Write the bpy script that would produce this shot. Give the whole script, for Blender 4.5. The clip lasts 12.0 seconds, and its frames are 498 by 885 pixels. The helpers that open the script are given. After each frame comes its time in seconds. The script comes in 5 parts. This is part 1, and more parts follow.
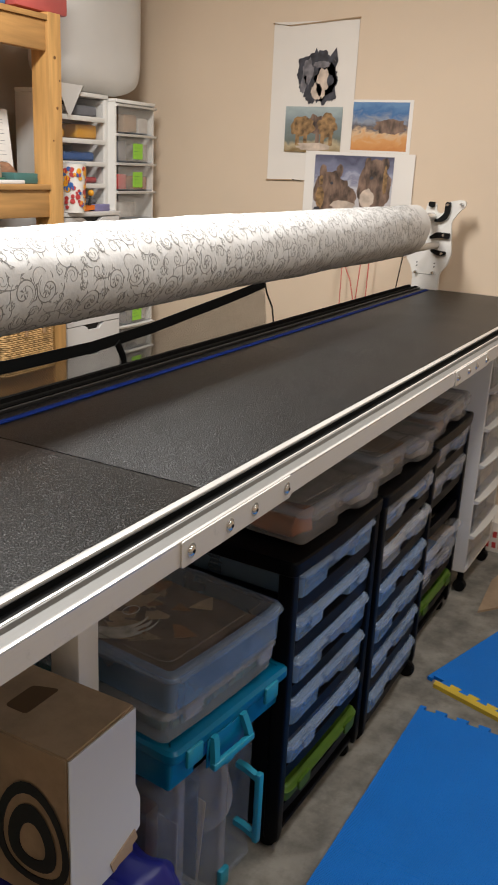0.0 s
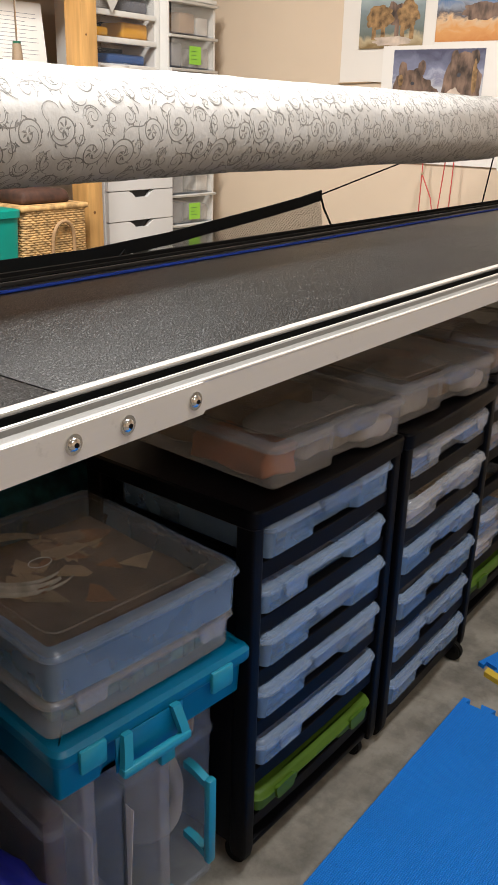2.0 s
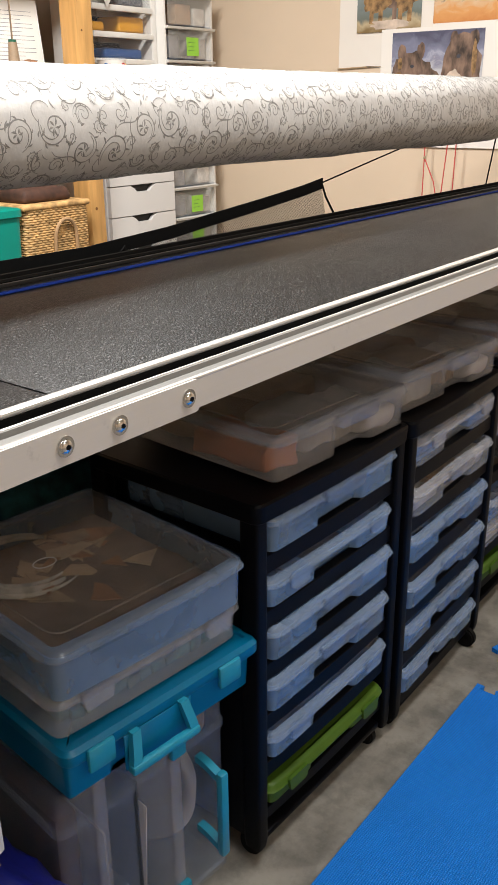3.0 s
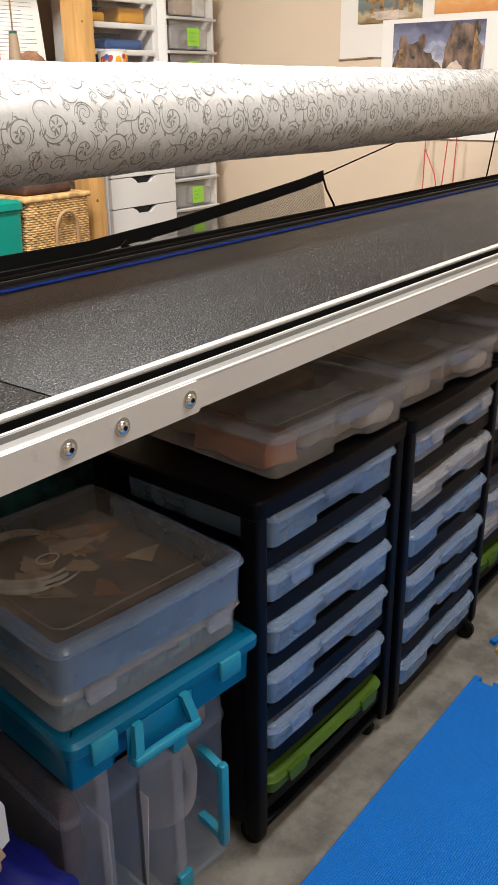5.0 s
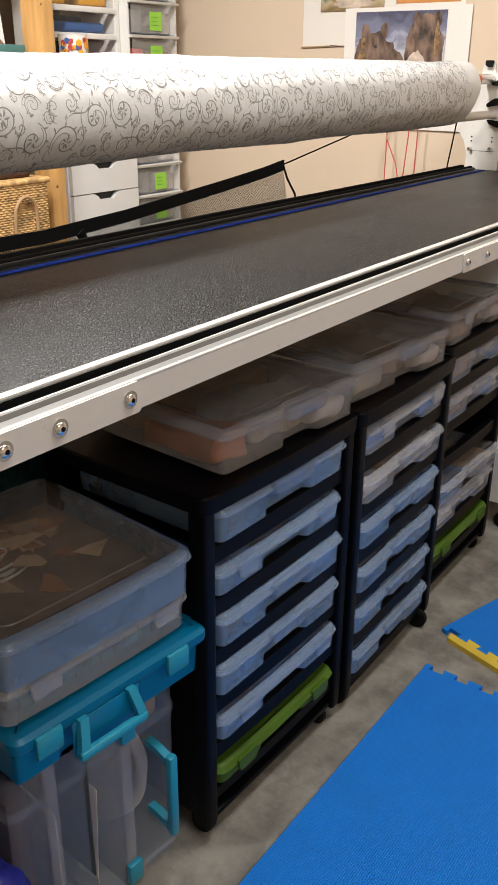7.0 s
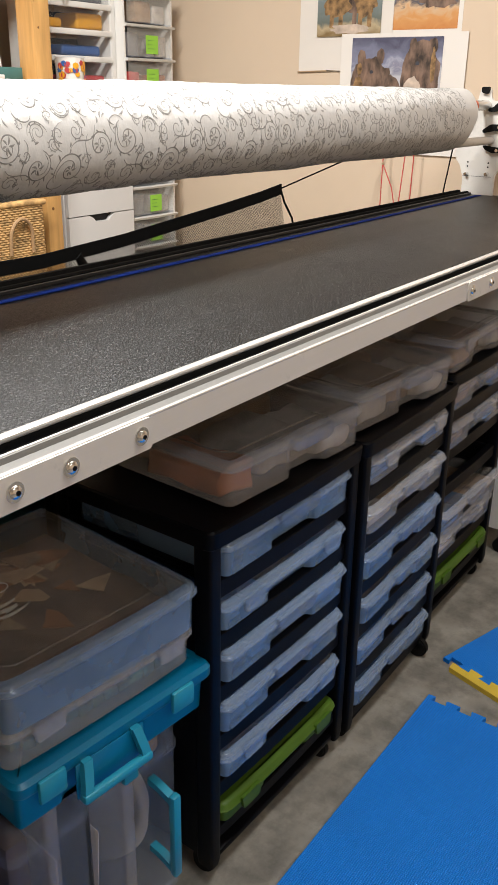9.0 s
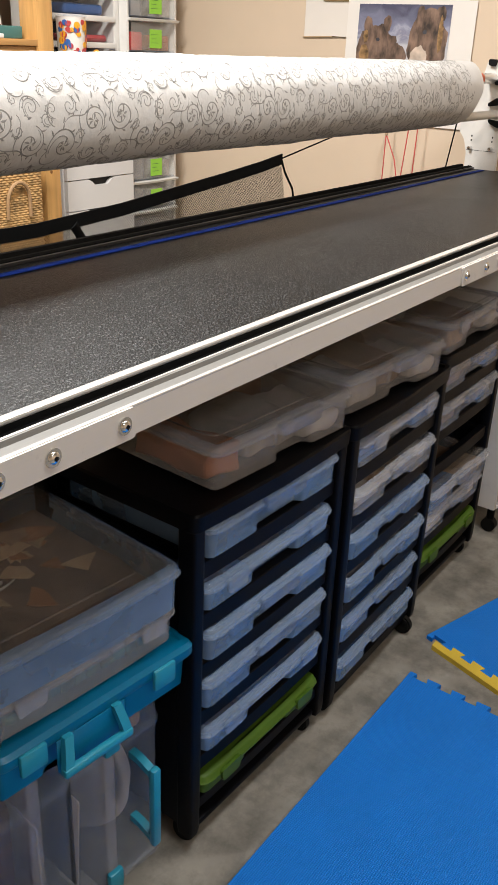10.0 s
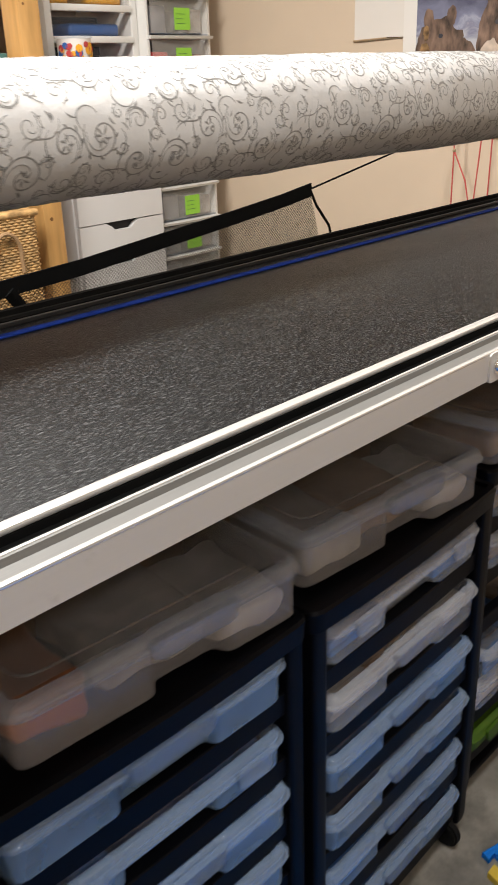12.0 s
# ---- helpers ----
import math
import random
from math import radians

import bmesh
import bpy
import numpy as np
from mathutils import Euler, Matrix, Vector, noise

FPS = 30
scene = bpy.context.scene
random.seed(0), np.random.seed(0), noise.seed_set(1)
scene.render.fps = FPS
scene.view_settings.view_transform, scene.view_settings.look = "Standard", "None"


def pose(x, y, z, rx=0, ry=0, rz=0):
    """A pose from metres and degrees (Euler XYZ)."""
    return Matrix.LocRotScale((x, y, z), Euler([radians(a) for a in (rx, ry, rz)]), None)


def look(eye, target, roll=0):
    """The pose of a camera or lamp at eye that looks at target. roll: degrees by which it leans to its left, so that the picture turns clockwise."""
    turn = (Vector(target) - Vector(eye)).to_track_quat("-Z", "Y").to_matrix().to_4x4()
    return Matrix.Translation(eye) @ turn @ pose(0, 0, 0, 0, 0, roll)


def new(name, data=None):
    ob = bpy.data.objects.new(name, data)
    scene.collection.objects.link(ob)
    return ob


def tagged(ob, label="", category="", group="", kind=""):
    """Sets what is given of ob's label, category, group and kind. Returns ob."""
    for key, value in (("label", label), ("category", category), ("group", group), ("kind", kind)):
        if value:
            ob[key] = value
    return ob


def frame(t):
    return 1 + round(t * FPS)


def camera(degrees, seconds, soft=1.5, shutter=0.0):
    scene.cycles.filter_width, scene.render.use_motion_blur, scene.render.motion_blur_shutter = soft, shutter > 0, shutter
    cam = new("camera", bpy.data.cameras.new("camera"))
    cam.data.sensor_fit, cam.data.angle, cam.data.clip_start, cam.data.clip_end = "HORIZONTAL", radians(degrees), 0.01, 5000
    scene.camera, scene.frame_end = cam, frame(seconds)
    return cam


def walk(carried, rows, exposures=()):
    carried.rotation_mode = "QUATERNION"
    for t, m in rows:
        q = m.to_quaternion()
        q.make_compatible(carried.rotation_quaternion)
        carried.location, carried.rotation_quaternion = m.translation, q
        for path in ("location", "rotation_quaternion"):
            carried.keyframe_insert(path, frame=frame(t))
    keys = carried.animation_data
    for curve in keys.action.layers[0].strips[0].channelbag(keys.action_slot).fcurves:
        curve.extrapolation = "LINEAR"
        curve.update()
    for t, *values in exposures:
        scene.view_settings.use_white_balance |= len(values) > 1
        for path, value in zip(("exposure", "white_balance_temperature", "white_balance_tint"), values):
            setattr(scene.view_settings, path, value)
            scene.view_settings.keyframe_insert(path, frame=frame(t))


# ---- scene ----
cam = camera(32.3, 12.0, shutter=0.35)
PATH = [
    (0, (-1.457, -0.559, 1.446), (0.217, 0.346, 0.832), 2.8),
    (0.5, (-1.326, -0.627, 1.41), (0.277, 0.397, 0.791), -0.3),
    (1, (-1.131, -0.549, 1.408), (0.46, 0.494, 0.791), -0.3),
    (1.5, (-1.021, -0.544, 1.327), (0.51, 0.552, 0.653), 2.0),
    (2, (-0.99, -0.6, 1.258), (0.506, 0.52, 0.544), 1.6),
    (2.5, (-0.982, -0.615, 1.259), (0.496, 0.52, 0.533), -0.4),
    (3, (-0.972, -0.615, 1.263), (0.495, 0.528, 0.527), -0.6),
    (5, (-0.978, -0.621, 1.282), (0.479, 0.517, 0.52), -0.6),
    (5.5, (-0.968, -0.632, 1.289), (0.496, 0.493, 0.52), -0.3),
    (6, (-0.962, -0.64, 1.297), (0.503, 0.469, 0.508), -0.0),
    (6.5, (-0.958, -0.651, 1.3), (0.518, 0.433, 0.497), 0.4),
    (8.5, (-0.96, -0.618, 1.31), (0.554, 0.443, 0.547), 0.4),
    (9, (-0.952, -0.608, 1.314), (0.565, 0.453, 0.555), 0.9),
    (9.5, (-0.949, -0.619, 1.329), (0.552, 0.429, 0.525), 2.0),
    (10, (-0.936, -0.618, 1.349), (0.555, 0.418, 0.509), 2.5),
    (10.5, (-0.895, -0.575, 1.34), (0.599, 0.461, 0.507), 2.4),
    (11, (-0.803, -0.525, 1.32), (0.686, 0.529, 0.499), 1.6),
    (11.5, (-0.526, -0.519, 1.317), (0.826, 0.727, 0.528), -1.2),
    (12, (-0.277, -0.484, 1.3), (1.043, 0.794, 0.51), -2.0),
]
walk(cam, [(t, look(eye, target, roll)) for t, eye, target, roll in PATH],
     [(0.0, -0.58), (1.0, -0.47), (1.5, -0.30), (2.2, -0.12), (2.8, -0.09), (8.0, -0.10), (8.5, -0.18), (10.0, -0.14), (11.0, -0.26), (12.0, -0.30)])

# ---- light ----
world = bpy.data.worlds.new("world")
scene.world = world
world.use_nodes = True
world.node_tree.nodes["Background"].inputs[0].default_value = (0.9, 0.82, 0.72, 1)
world.node_tree.nodes["Background"].inputs[1].default_value = 0.004


def unseen_lamp(x, y, sx, sy, watts, z=2.66):
    data = bpy.data.lights.new("unseen_light", "AREA")
    data.shape, data.size, data.size_y, data.energy = "RECTANGLE", sx, sy, watts
    data.color = (1.0, 0.98, 0.95)
    ob = new("unseen_light", data)
    ob.matrix_world = pose(x, y, z)
    return ob


unseen_lamp(0.05, 0.92, 1.25, 0.30, 120, 2.66)
unseen_lamp(0.25, -0.42, 1.25, 0.30, 34, 2.66)
# added fill with no known fixture, brightens the case fronts under the table
unseen_lamp(-0.9, -2.1, 1.25, 0.30, 25, 2.66)


# ---- materials ----
def mat(name, color, rough=0.5, metal=0.0, vary=0.12, scale=8.0, bump=0.0, bscale=120.0, alpha=1.0, spec=0.5, coat=0.0, stretch=None, random_value=0.0):
    m = bpy.data.materials.new(name)
    m.use_nodes = True
    nt = m.node_tree
    p = nt.nodes["Principled BSDF"]
    p.inputs["Roughness"].default_value = rough
    p.inputs["Metallic"].default_value = metal
    p.inputs["Specular IOR Level"].default_value = spec
    p.inputs["Alpha"].default_value = alpha
    p.inputs["Coat Weight"].default_value = coat
    co = nt.nodes.new("ShaderNodeTexCoord")
    src = co.outputs["Object"]
    if stretch:
        mp = nt.nodes.new("ShaderNodeMapping")
        mp.inputs["Scale"].default_value = stretch
        nt.links.new(src, mp.inputs[0])
        src = mp.outputs[0]
    n1 = nt.nodes.new("ShaderNodeTexNoise")
    n1.inputs["Scale"].default_value, n1.inputs["Detail"].default_value = scale, 6
    nt.links.new(src, n1.inputs["Vector"])
    ramp = nt.nodes.new("ShaderNodeValToRGB")
    c = np.array(color)
    ramp.color_ramp.elements[0].position, ramp.color_ramp.elements[1].position = 0.3, 0.7
    ramp.color_ramp.elements[0].color = (*np.clip(c * (1 - vary), 0, 1), 1)
    ramp.color_ramp.elements[1].color = (*np.clip(c * (1 + vary), 0, 1), 1)
    nt.links.new(n1.outputs[0], ramp.inputs[0])
    out = ramp.outputs[0]
    if random_value:
        info, hsv, mr = nt.nodes.new("ShaderNodeObjectInfo"), nt.nodes.new("ShaderNodeHueSaturation"), nt.nodes.new("ShaderNodeMapRange")
        mr.inputs["To Min"].default_value, mr.inputs["To Max"].default_value = 1 - random_value, 1 + random_value
        nt.links.new(info.outputs["Random"], mr.inputs[0])
        nt.links.new(mr.outputs[0], hsv.inputs["Value"])
        nt.links.new(out, hsv.inputs["Color"])
        out = hsv.outputs[0]
    nt.links.new(out, p.inputs["Base Color"])
    n2 = nt.nodes.new("ShaderNodeTexNoise")
    n2.inputs["Scale"].default_value, n2.inputs["Detail"].default_value = bscale, 4
    nt.links.new(src, n2.inputs["Vector"])
    rr_ = nt.nodes.new("ShaderNodeMapRange")
    rr_.inputs["To Min"].default_value, rr_.inputs["To Max"].default_value = rough * 0.85, min(1, rough * 1.15)
    nt.links.new(n1.outputs[0], rr_.inputs[0])
    nt.links.new(rr_.outputs[0], p.inputs["Roughness"])
    if bump:
        b = nt.nodes.new("ShaderNodeBump")
        b.inputs["Strength"].default_value, b.inputs["Distance"].default_value = bump, 0.002
        nt.links.new(n2.outputs[0], b.inputs["Height"])
        nt.links.new(b.outputs[0], p.inputs["Normal"])
    return m


M_WALL = mat("painted_wall", (0.67, 0.535, 0.40), 0.75, vary=0.03, scale=2.5, bump=0.12, bscale=160)
M_CEIL = mat("ceiling_paint", (0.75, 0.72, 0.66), 0.8, vary=0.03, scale=3)
M_CONC = mat("concrete", (0.255, 0.24, 0.21), 0.65, vary=0.38, scale=9, bump=0.4, bscale=70)
M_ALU = mat("brushed_aluminium", (0.62, 0.59, 0.545), 0.5, metal=0.12, vary=0.012, scale=6, stretch=(2, 60, 60))
M_ALUB = mat("bright_aluminium", (0.86, 0.85, 0.82), 0.25, metal=0.6, vary=0.03, scale=6)
# darker copy of the rail aluminium, with the groove's shade in its colour
M_GROOVE = mat("shaded_groove_grey", (0.17, 0.165, 0.155), 0.45, metal=0.2, vary=0.05, scale=8, stretch=(2, 60, 60))
M_STEEL = mat("chrome_steel", (0.75, 0.75, 0.75), 0.15, metal=1.0, vary=0.03)
M_SLOT = mat("black_slot", (0.006, 0.006, 0.006), 0.6, vary=0.2, spec=0.1)
M_RAILB = mat("black_anodised_rail", (0.004, 0.0036, 0.0032), 0.7, vary=0.2, scale=20, spec=0.015)
M_WHITEP = mat("white_powder_coat", (0.74, 0.72, 0.68), 0.4, vary=0.03, scale=5, bump=0.05)
M_CARTB = mat("black_plastic", (0.0022, 0.0022, 0.0032), 0.42, vary=0.25, scale=14, bump=0.1, bscale=300, spec=0.10)
M_RUBBER = mat("black_rubber", (0.005, 0.005, 0.005), 0.6, vary=0.2, spec=0.15)
M_CLEAR = mat("frosted_clear_plastic", (0.54, 0.59, 0.67), 0.20, vary=0.06, scale=10, alpha=0.32, bump=0.05, bscale=200)
M_CLEARL = mat("clear_plastic_lid", (0.40, 0.375, 0.35), 0.14, vary=0.16, scale=6, alpha=0.30, bump=0.05, bscale=40)
M_RIM = mat("plastic_rim", (0.44, 0.46, 0.51), 0.16, vary=0.06, scale=10, alpha=0.40)
# clear plastic with the blue light bounced off the mats put into its colour
M_CLEARBL = mat("blue_bounce_clear_plastic", (0.255, 0.40, 0.61), 0.18, vary=0.16, scale=10, alpha=0.48, bump=0.05, bscale=200)
M_RIMBL = mat("blue_bounce_rim", (0.28, 0.385, 0.56), 0.16, vary=0.06, scale=10, alpha=0.42)
M_GREEN = mat("green_translucent_plastic", (0.060, 0.125, 0.012), 0.45, vary=0.15, scale=10, spec=0.25)
M_TEAL = mat("teal_plastic", (0.0, 0.15, 0.30), 0.3, vary=0.08, scale=8, bump=0.04)
M_TEALL = mat("light_teal_plastic", (0.02, 0.28, 0.42), 0.3, vary=0.08, scale=8)
M_MATB = mat("blue_foam", (0.004, 0.205, 0.78), 0.6, vary=0.05, scale=5, bump=0.35, bscale=420, spec=0.3)
M_MATY = mat("yellow_foam", (0.70, 0.50, 0.05), 0.6, vary=0.08, scale=10, bump=0.3, bscale=420)
M_CARD = mat("brown_cardboard", (0.39, 0.285, 0.19), 0.8, vary=0.1, scale=10, bump=0.1)
M_PRINT = mat("white_printed_card", (0.62, 0.64, 0.66), 0.5, vary=0.04, scale=4)
M_INK = mat("black_ink", (0.012, 0.012, 0.013), 0.5, vary=0.1)
M_BAG = mat("blue_plastic_bag", (0.008, 0.012, 0.20), 0.42, vary=0.2, scale=6)
M_WBAG = mat("white_plastic_bag", (0.64, 0.62, 0.59), 0.4, vary=0.04, scale=5, bump=0.4, bscale=14)
M_WOOD = mat("pine_wood", (0.52, 0.285, 0.095), 0.5, vary=0.22, scale=5, stretch=(9, 9, 0.8), bump=0.08, bscale=40)
M_WOODH = mat("pine_wood_board", (0.44, 0.235, 0.08), 0.5, vary=0.22, scale=5, stretch=(0.8, 9, 9), bump=0.08, bscale=40)
M_KNOT = mat("pine_knot", (0.16, 0.07, 0.02), 0.5, vary=0.2)
M_WHITEL = mat("white_lacquer", (0.68, 0.665, 0.65), 0.35, vary=0.02, scale=4)
# near-black of seams, also painted as the shade in holes, grips and drawer backs
M_DARK = mat("gap_and_shade_dark", (0.01, 0.009, 0.008), 0.7, vary=0.1)
M_STRAW = mat("woven_seagrass", (0.44, 0.265, 0.105), 0.7, vary=0.5, scale=38, bump=0.2, random_value=0.12)
M_LEATHER = mat("tan_handle", (0.36, 0.22, 0.11), 0.6, vary=0.15)
M_TEALBIN = mat("green_teal_bin", (0.0, 0.23, 0.18), 0.35, vary=0.06)
M_LABEL = mat("lime_sticky_note", (0.30, 0.62, 0.06), 0.7, vary=0.05)
M_PAPER = mat("white_paper", (0.78, 0.74, 0.69), 0.7, vary=0.02, scale=6)
M_STRAP = mat("black_webbing", (0.004, 0.004, 0.004), 0.9, vary=0.2, bump=0.2, spec=0.1)
M_BLUEC = mat("blue_cord", (0.009, 0.030, 0.20), 0.9, vary=0.25, scale=40, spec=0.08)
M_PINK = mat("red_elastic", (0.55, 0.08, 0.07), 0.6, vary=0.1)
M_ORANGE = mat("orange_red_tube", (0.62, 0.13, 0.05), 0.5, vary=0.1)
M_YELL = mat("yellow_plastic", (0.85, 0.40, 0.02), 0.45, vary=0.08)
M_ORPL = mat("orange_plastic", (0.75, 0.17, 0.01), 0.45, vary=0.08)
M_RED = mat("red_plastic", (0.50, 0.05, 0.05), 0.5, vary=0.15)
M_BLUEP = mat("blue_plastic", (0.03, 0.12, 0.38), 0.5, vary=0.15)
M_GREYF = mat("grey_fabric", (0.20, 0.20, 0.22), 0.9, vary=0.25, scale=25)
M_BLUEF = mat("blue_patterned_fabric", (0.08, 0.19, 0.42), 0.9, vary=0.45, scale=22, random_value=0.3)
M_WHITEF = mat("pale_fabric", (0.50, 0.47, 0.44), 0.9, vary=0.3, scale=18, random_value=0.2)
M_TANF = mat("tan_fabric", (0.31, 0.20, 0.12), 0.9, vary=0.3, scale=25, random_value=0.2)
M_DARKF = mat("dark_teal_fabric", (0.03, 0.13, 0.14), 0.9, vary=0.6, scale=30)
M_ORF = mat("orange_fabric", (0.42, 0.13, 0.04), 0.8, vary=0.25, scale=15)
M_CHEST = mat("brown_patterned_cloth", (0.06, 0.025, 0.015), 0.8, vary=0.5, scale=30)
M_TAN = mat("tan_thread", (0.42, 0.30, 0.18), 0.6, vary=0.1, stretch=(10, 10, 300))
M_DKGREEN = mat("dark_green_plastic", (0.01, 0.09, 0.05), 0.4, vary=0.1)
M_FABRIC = mat("white_brocade", (0.68, 0.67, 0.655), 0.7, vary=0.05, scale=12, bump=0.55, bscale=46)
M_SCROLL = mat("grey_embroidery", (0.29, 0.285, 0.275), 0.38, vary=0.3, scale=40, spec=0.9)

# dark laminate of the table; pale flecks paint the glints off its texture
M_TOP = mat("dark_glint_flecked_laminate", (0.012, 0.0115, 0.0115), 0.36, vary=0.3, scale=5, bump=0.8, bscale=330, spec=0.15)
nt = M_TOP.node_tree
co = nt.nodes.new("ShaderNodeTexCoord")
fl = nt.nodes.new("ShaderNodeTexNoise")
fl.inputs["Scale"].default_value, fl.inputs["Detail"].default_value = 300, 2
nt.links.new(co.outputs["Object"], fl.inputs["Vector"])
fr = nt.nodes.new("ShaderNodeValToRGB")
fr.color_ramp.elements[0].position, fr.color_ramp.elements[1].position = 0.57, 0.69
fr.color_ramp.elements[0].color, fr.color_ramp.elements[1].color = (0.005, 0.0048, 0.0048, 1), (0.125, 0.1245, 0.1245, 1)
nt.links.new(fl.outputs[0], fr.inputs[0])
nt.links.new(fr.outputs[0], nt.nodes["Principled BSDF"].inputs["Base Color"])


def stained(m, scale, lo, hi, dark):
    """Broad darker stains laid over a material's colour."""
    t = m.node_tree
    p = t.nodes["Principled BSDF"]
    src = p.inputs["Base Color"].links[0].from_socket
    co_, n_ = t.nodes.new("ShaderNodeTexCoord"), t.nodes.new("ShaderNodeTexNoise")
    n_.inputs["Scale"].default_value, n_.inputs["Detail"].default_value, n_.inputs["Roughness"].default_value = scale, 9, 0.68
    t.links.new(co_.outputs["Object"], n_.inputs["Vector"])
    r_ = t.nodes.new("ShaderNodeValToRGB")
    r_.color_ramp.elements[0].position, r_.color_ramp.elements[1].position = lo, hi
    r_.color_ramp.elements[0].color, r_.color_ramp.elements[1].color = (dark, dark, dark, 1), (1, 1, 1, 1)
    t.links.new(n_.outputs[0], r_.inputs[0])
    mx_ = t.nodes.new("ShaderNodeMix")
    mx_.data_type, mx_.blend_type = "RGBA", "MULTIPLY"
    mx_.inputs[0].default_value = 1.0
    t.links.new(src, mx_.inputs[6]); t.links.new(r_.outputs[0], mx_.inputs[7])
    t.links.new(mx_.outputs[2], p.inputs["Base Color"])


stained(M_CONC, 13.0, 0.36, 0.56, 0.62)
stained(M_CARD, 7.0, 0.35, 0.55, 0.75)
stained(M_WHITEP, 9.0, 0.30, 0.42, 0.90)
stained(M_ALU, 30.0, 0.32, 0.40, 0.86)

# woven relief of the foam mats
t_ = M_MATB.node_tree
co = t_.nodes.new("ShaderNodeTexCoord")
sep = t_.nodes.new("ShaderNodeSeparateXYZ")
t_.links.new(co.outputs["Object"], sep.inputs[0])
sines = []
for sg in (1, -1):
    a = t_.nodes.new("ShaderNodeMath"); a.operation = "MULTIPLY_ADD"; a.inputs[1].default_value = sg
    t_.links.new(sep.outputs[1], a.inputs[0]); t_.links.new(sep.outputs[0], a.inputs[2])
    b = t_.nodes.new("ShaderNodeMath"); b.operation = "MULTIPLY"; b.inputs[1].default_value = 2 * math.pi / 0.0085
    t_.links.new(a.outputs[0], b.inputs[0])
    c = t_.nodes.new("ShaderNodeMath"); c.operation = "SINE"
    t_.links.new(b.outputs[0], c.inputs[0])
    sines.append(c)
w_ = t_.nodes.new("ShaderNodeMath"); w_.operation = "MULTIPLY"
t_.links.new(sines[0].outputs[0], w_.inputs[0]); t_.links.new(sines[1].outputs[0], w_.inputs[1])
b = t_.nodes.new("ShaderNodeBump")
b.inputs["Strength"].default_value, b.inputs["Distance"].default_value = 0.55, 0.0015
t_.links.new(w_.outputs[0], b.inputs["Height"]); t_.links.new(b.outputs[0], t_.nodes["Principled BSDF"].inputs["Normal"])

# mesh net: see-through holes
M_NET = mat("black_net", (0.05, 0.045, 0.04), 0.8, vary=0.1)
nt = M_NET.node_tree
co = nt.nodes.new("ShaderNodeTexCoord")
sep = nt.nodes.new("ShaderNodeSeparateXYZ")
nt.links.new(co.outputs["Object"], sep.inputs[0])
vals = []
for k, sg in enumerate((1, -1)):
    a = nt.nodes.new("ShaderNodeMath"); a.operation = "MULTIPLY_ADD"
    a.inputs[1].default_value = sg
    nt.links.new(sep.outputs[2], a.inputs[0]); nt.links.new(sep.outputs[0], a.inputs[2])
    b = nt.nodes.new("ShaderNodeMath"); b.operation = "MULTIPLY"; b.inputs[1].default_value = 2 * math.pi / 0.0085
    nt.links.new(a.outputs[0], b.inputs[0])
    c = nt.nodes.new("ShaderNodeMath"); c.operation = "SINE"
    nt.links.new(b.outputs[0], c.inputs[0])
    g = nt.nodes.new("ShaderNodeMath"); g.operation = "GREATER_THAN"; g.inputs[1].default_value = 0.88
    nt.links.new(c.outputs[0], g.inputs[0])
    vals.append(g)
mx = nt.nodes.new("ShaderNodeMath"); mx.operation = "MAXIMUM"
nt.links.new(vals[0].outputs[0], mx.inputs[0]); nt.links.new(vals[1].outputs[0], mx.inputs[1])
nt.links.new(mx.outputs[0], nt.nodes["Principled BSDF"].inputs["Alpha"])


# ---- mesh helpers ----
def mesh_of(bm, name, material, smooth=None):
    me = bpy.data.meshes.new(name)
    bmesh.ops.recalc_face_normals(bm, faces=bm.faces)
    bm.to_mesh(me)
    bm.free()
    for m in material if isinstance(material, (list, tuple)) else [material]:
        me.materials.append(m)
    if smooth:
        for p in me.polygons:
            p.use_smooth = True
        me.set_sharp_from_angle(angle=radians(smooth))
    return me


def part(name, bm, material, parent, label="", smooth=35):
    ob = new(name, mesh_of(bm, name, material, smooth))
    ob.parent = parent
    if label:
        ob["label"] = label
    return ob


def share(name, me, parent, m=None):
    ob = new(name, me)
    ob.parent = parent
    if m is not None:
        ob.matrix_basis = m
    return ob


def thing(name, label, category, m=None, group="", kind=""):
    ob = new(name)
    ob.empty_display_size = 0.05
    if m is not None:
        ob.matrix_basis = m
    return tagged(ob, label, category, group, kind)


def solid(name, bm, material, label, category="", group="", kind="", smooth=35, m=None):
    ob = new(name, mesh_of(bm, name, material, smooth))
    if m is not None:
        ob.matrix_basis = m
    return tagged(ob, label, category, group, kind)


def box(x0, x1, y0, y1, z0, z1, bev=0.0, seg=2, bm=None):
    bm = bm or bmesh.new()
    r = bmesh.ops.create_cube(bm, size=1, matrix=Matrix.LocRotScale(((x0 + x1) / 2, (y0 + y1) / 2, (z0 + z1) / 2), None, (x1 - x0, y1 - y0, z1 - z0)))
    if bev:
        vs = set(r["verts"])
        es = [e for e in bm.edges if e.verts[0] in vs and e.verts[1] in vs]
        bmesh.ops.bevel(bm, geom=es, offset=bev, segments=seg, profile=0.5, affect="EDGES", clamp_overlap=True)
    return bm


def cyl(p0, p1, r0, r1=None, seg=20, bm=None):
    bm = bm or bmesh.new()
    p0, p1 = Vector(p0), Vector(p1)
    d = p1 - p0
    q = d.to_track_quat("Z", "Y").to_matrix().to_4x4()
    bmesh.ops.create_cone(bm, cap_ends=True, segments=seg, radius1=r0, radius2=r0 if r1 is None else r1, depth=d.length, matrix=Matrix.Translation((p0 + p1) / 2) @ q)
    return bm


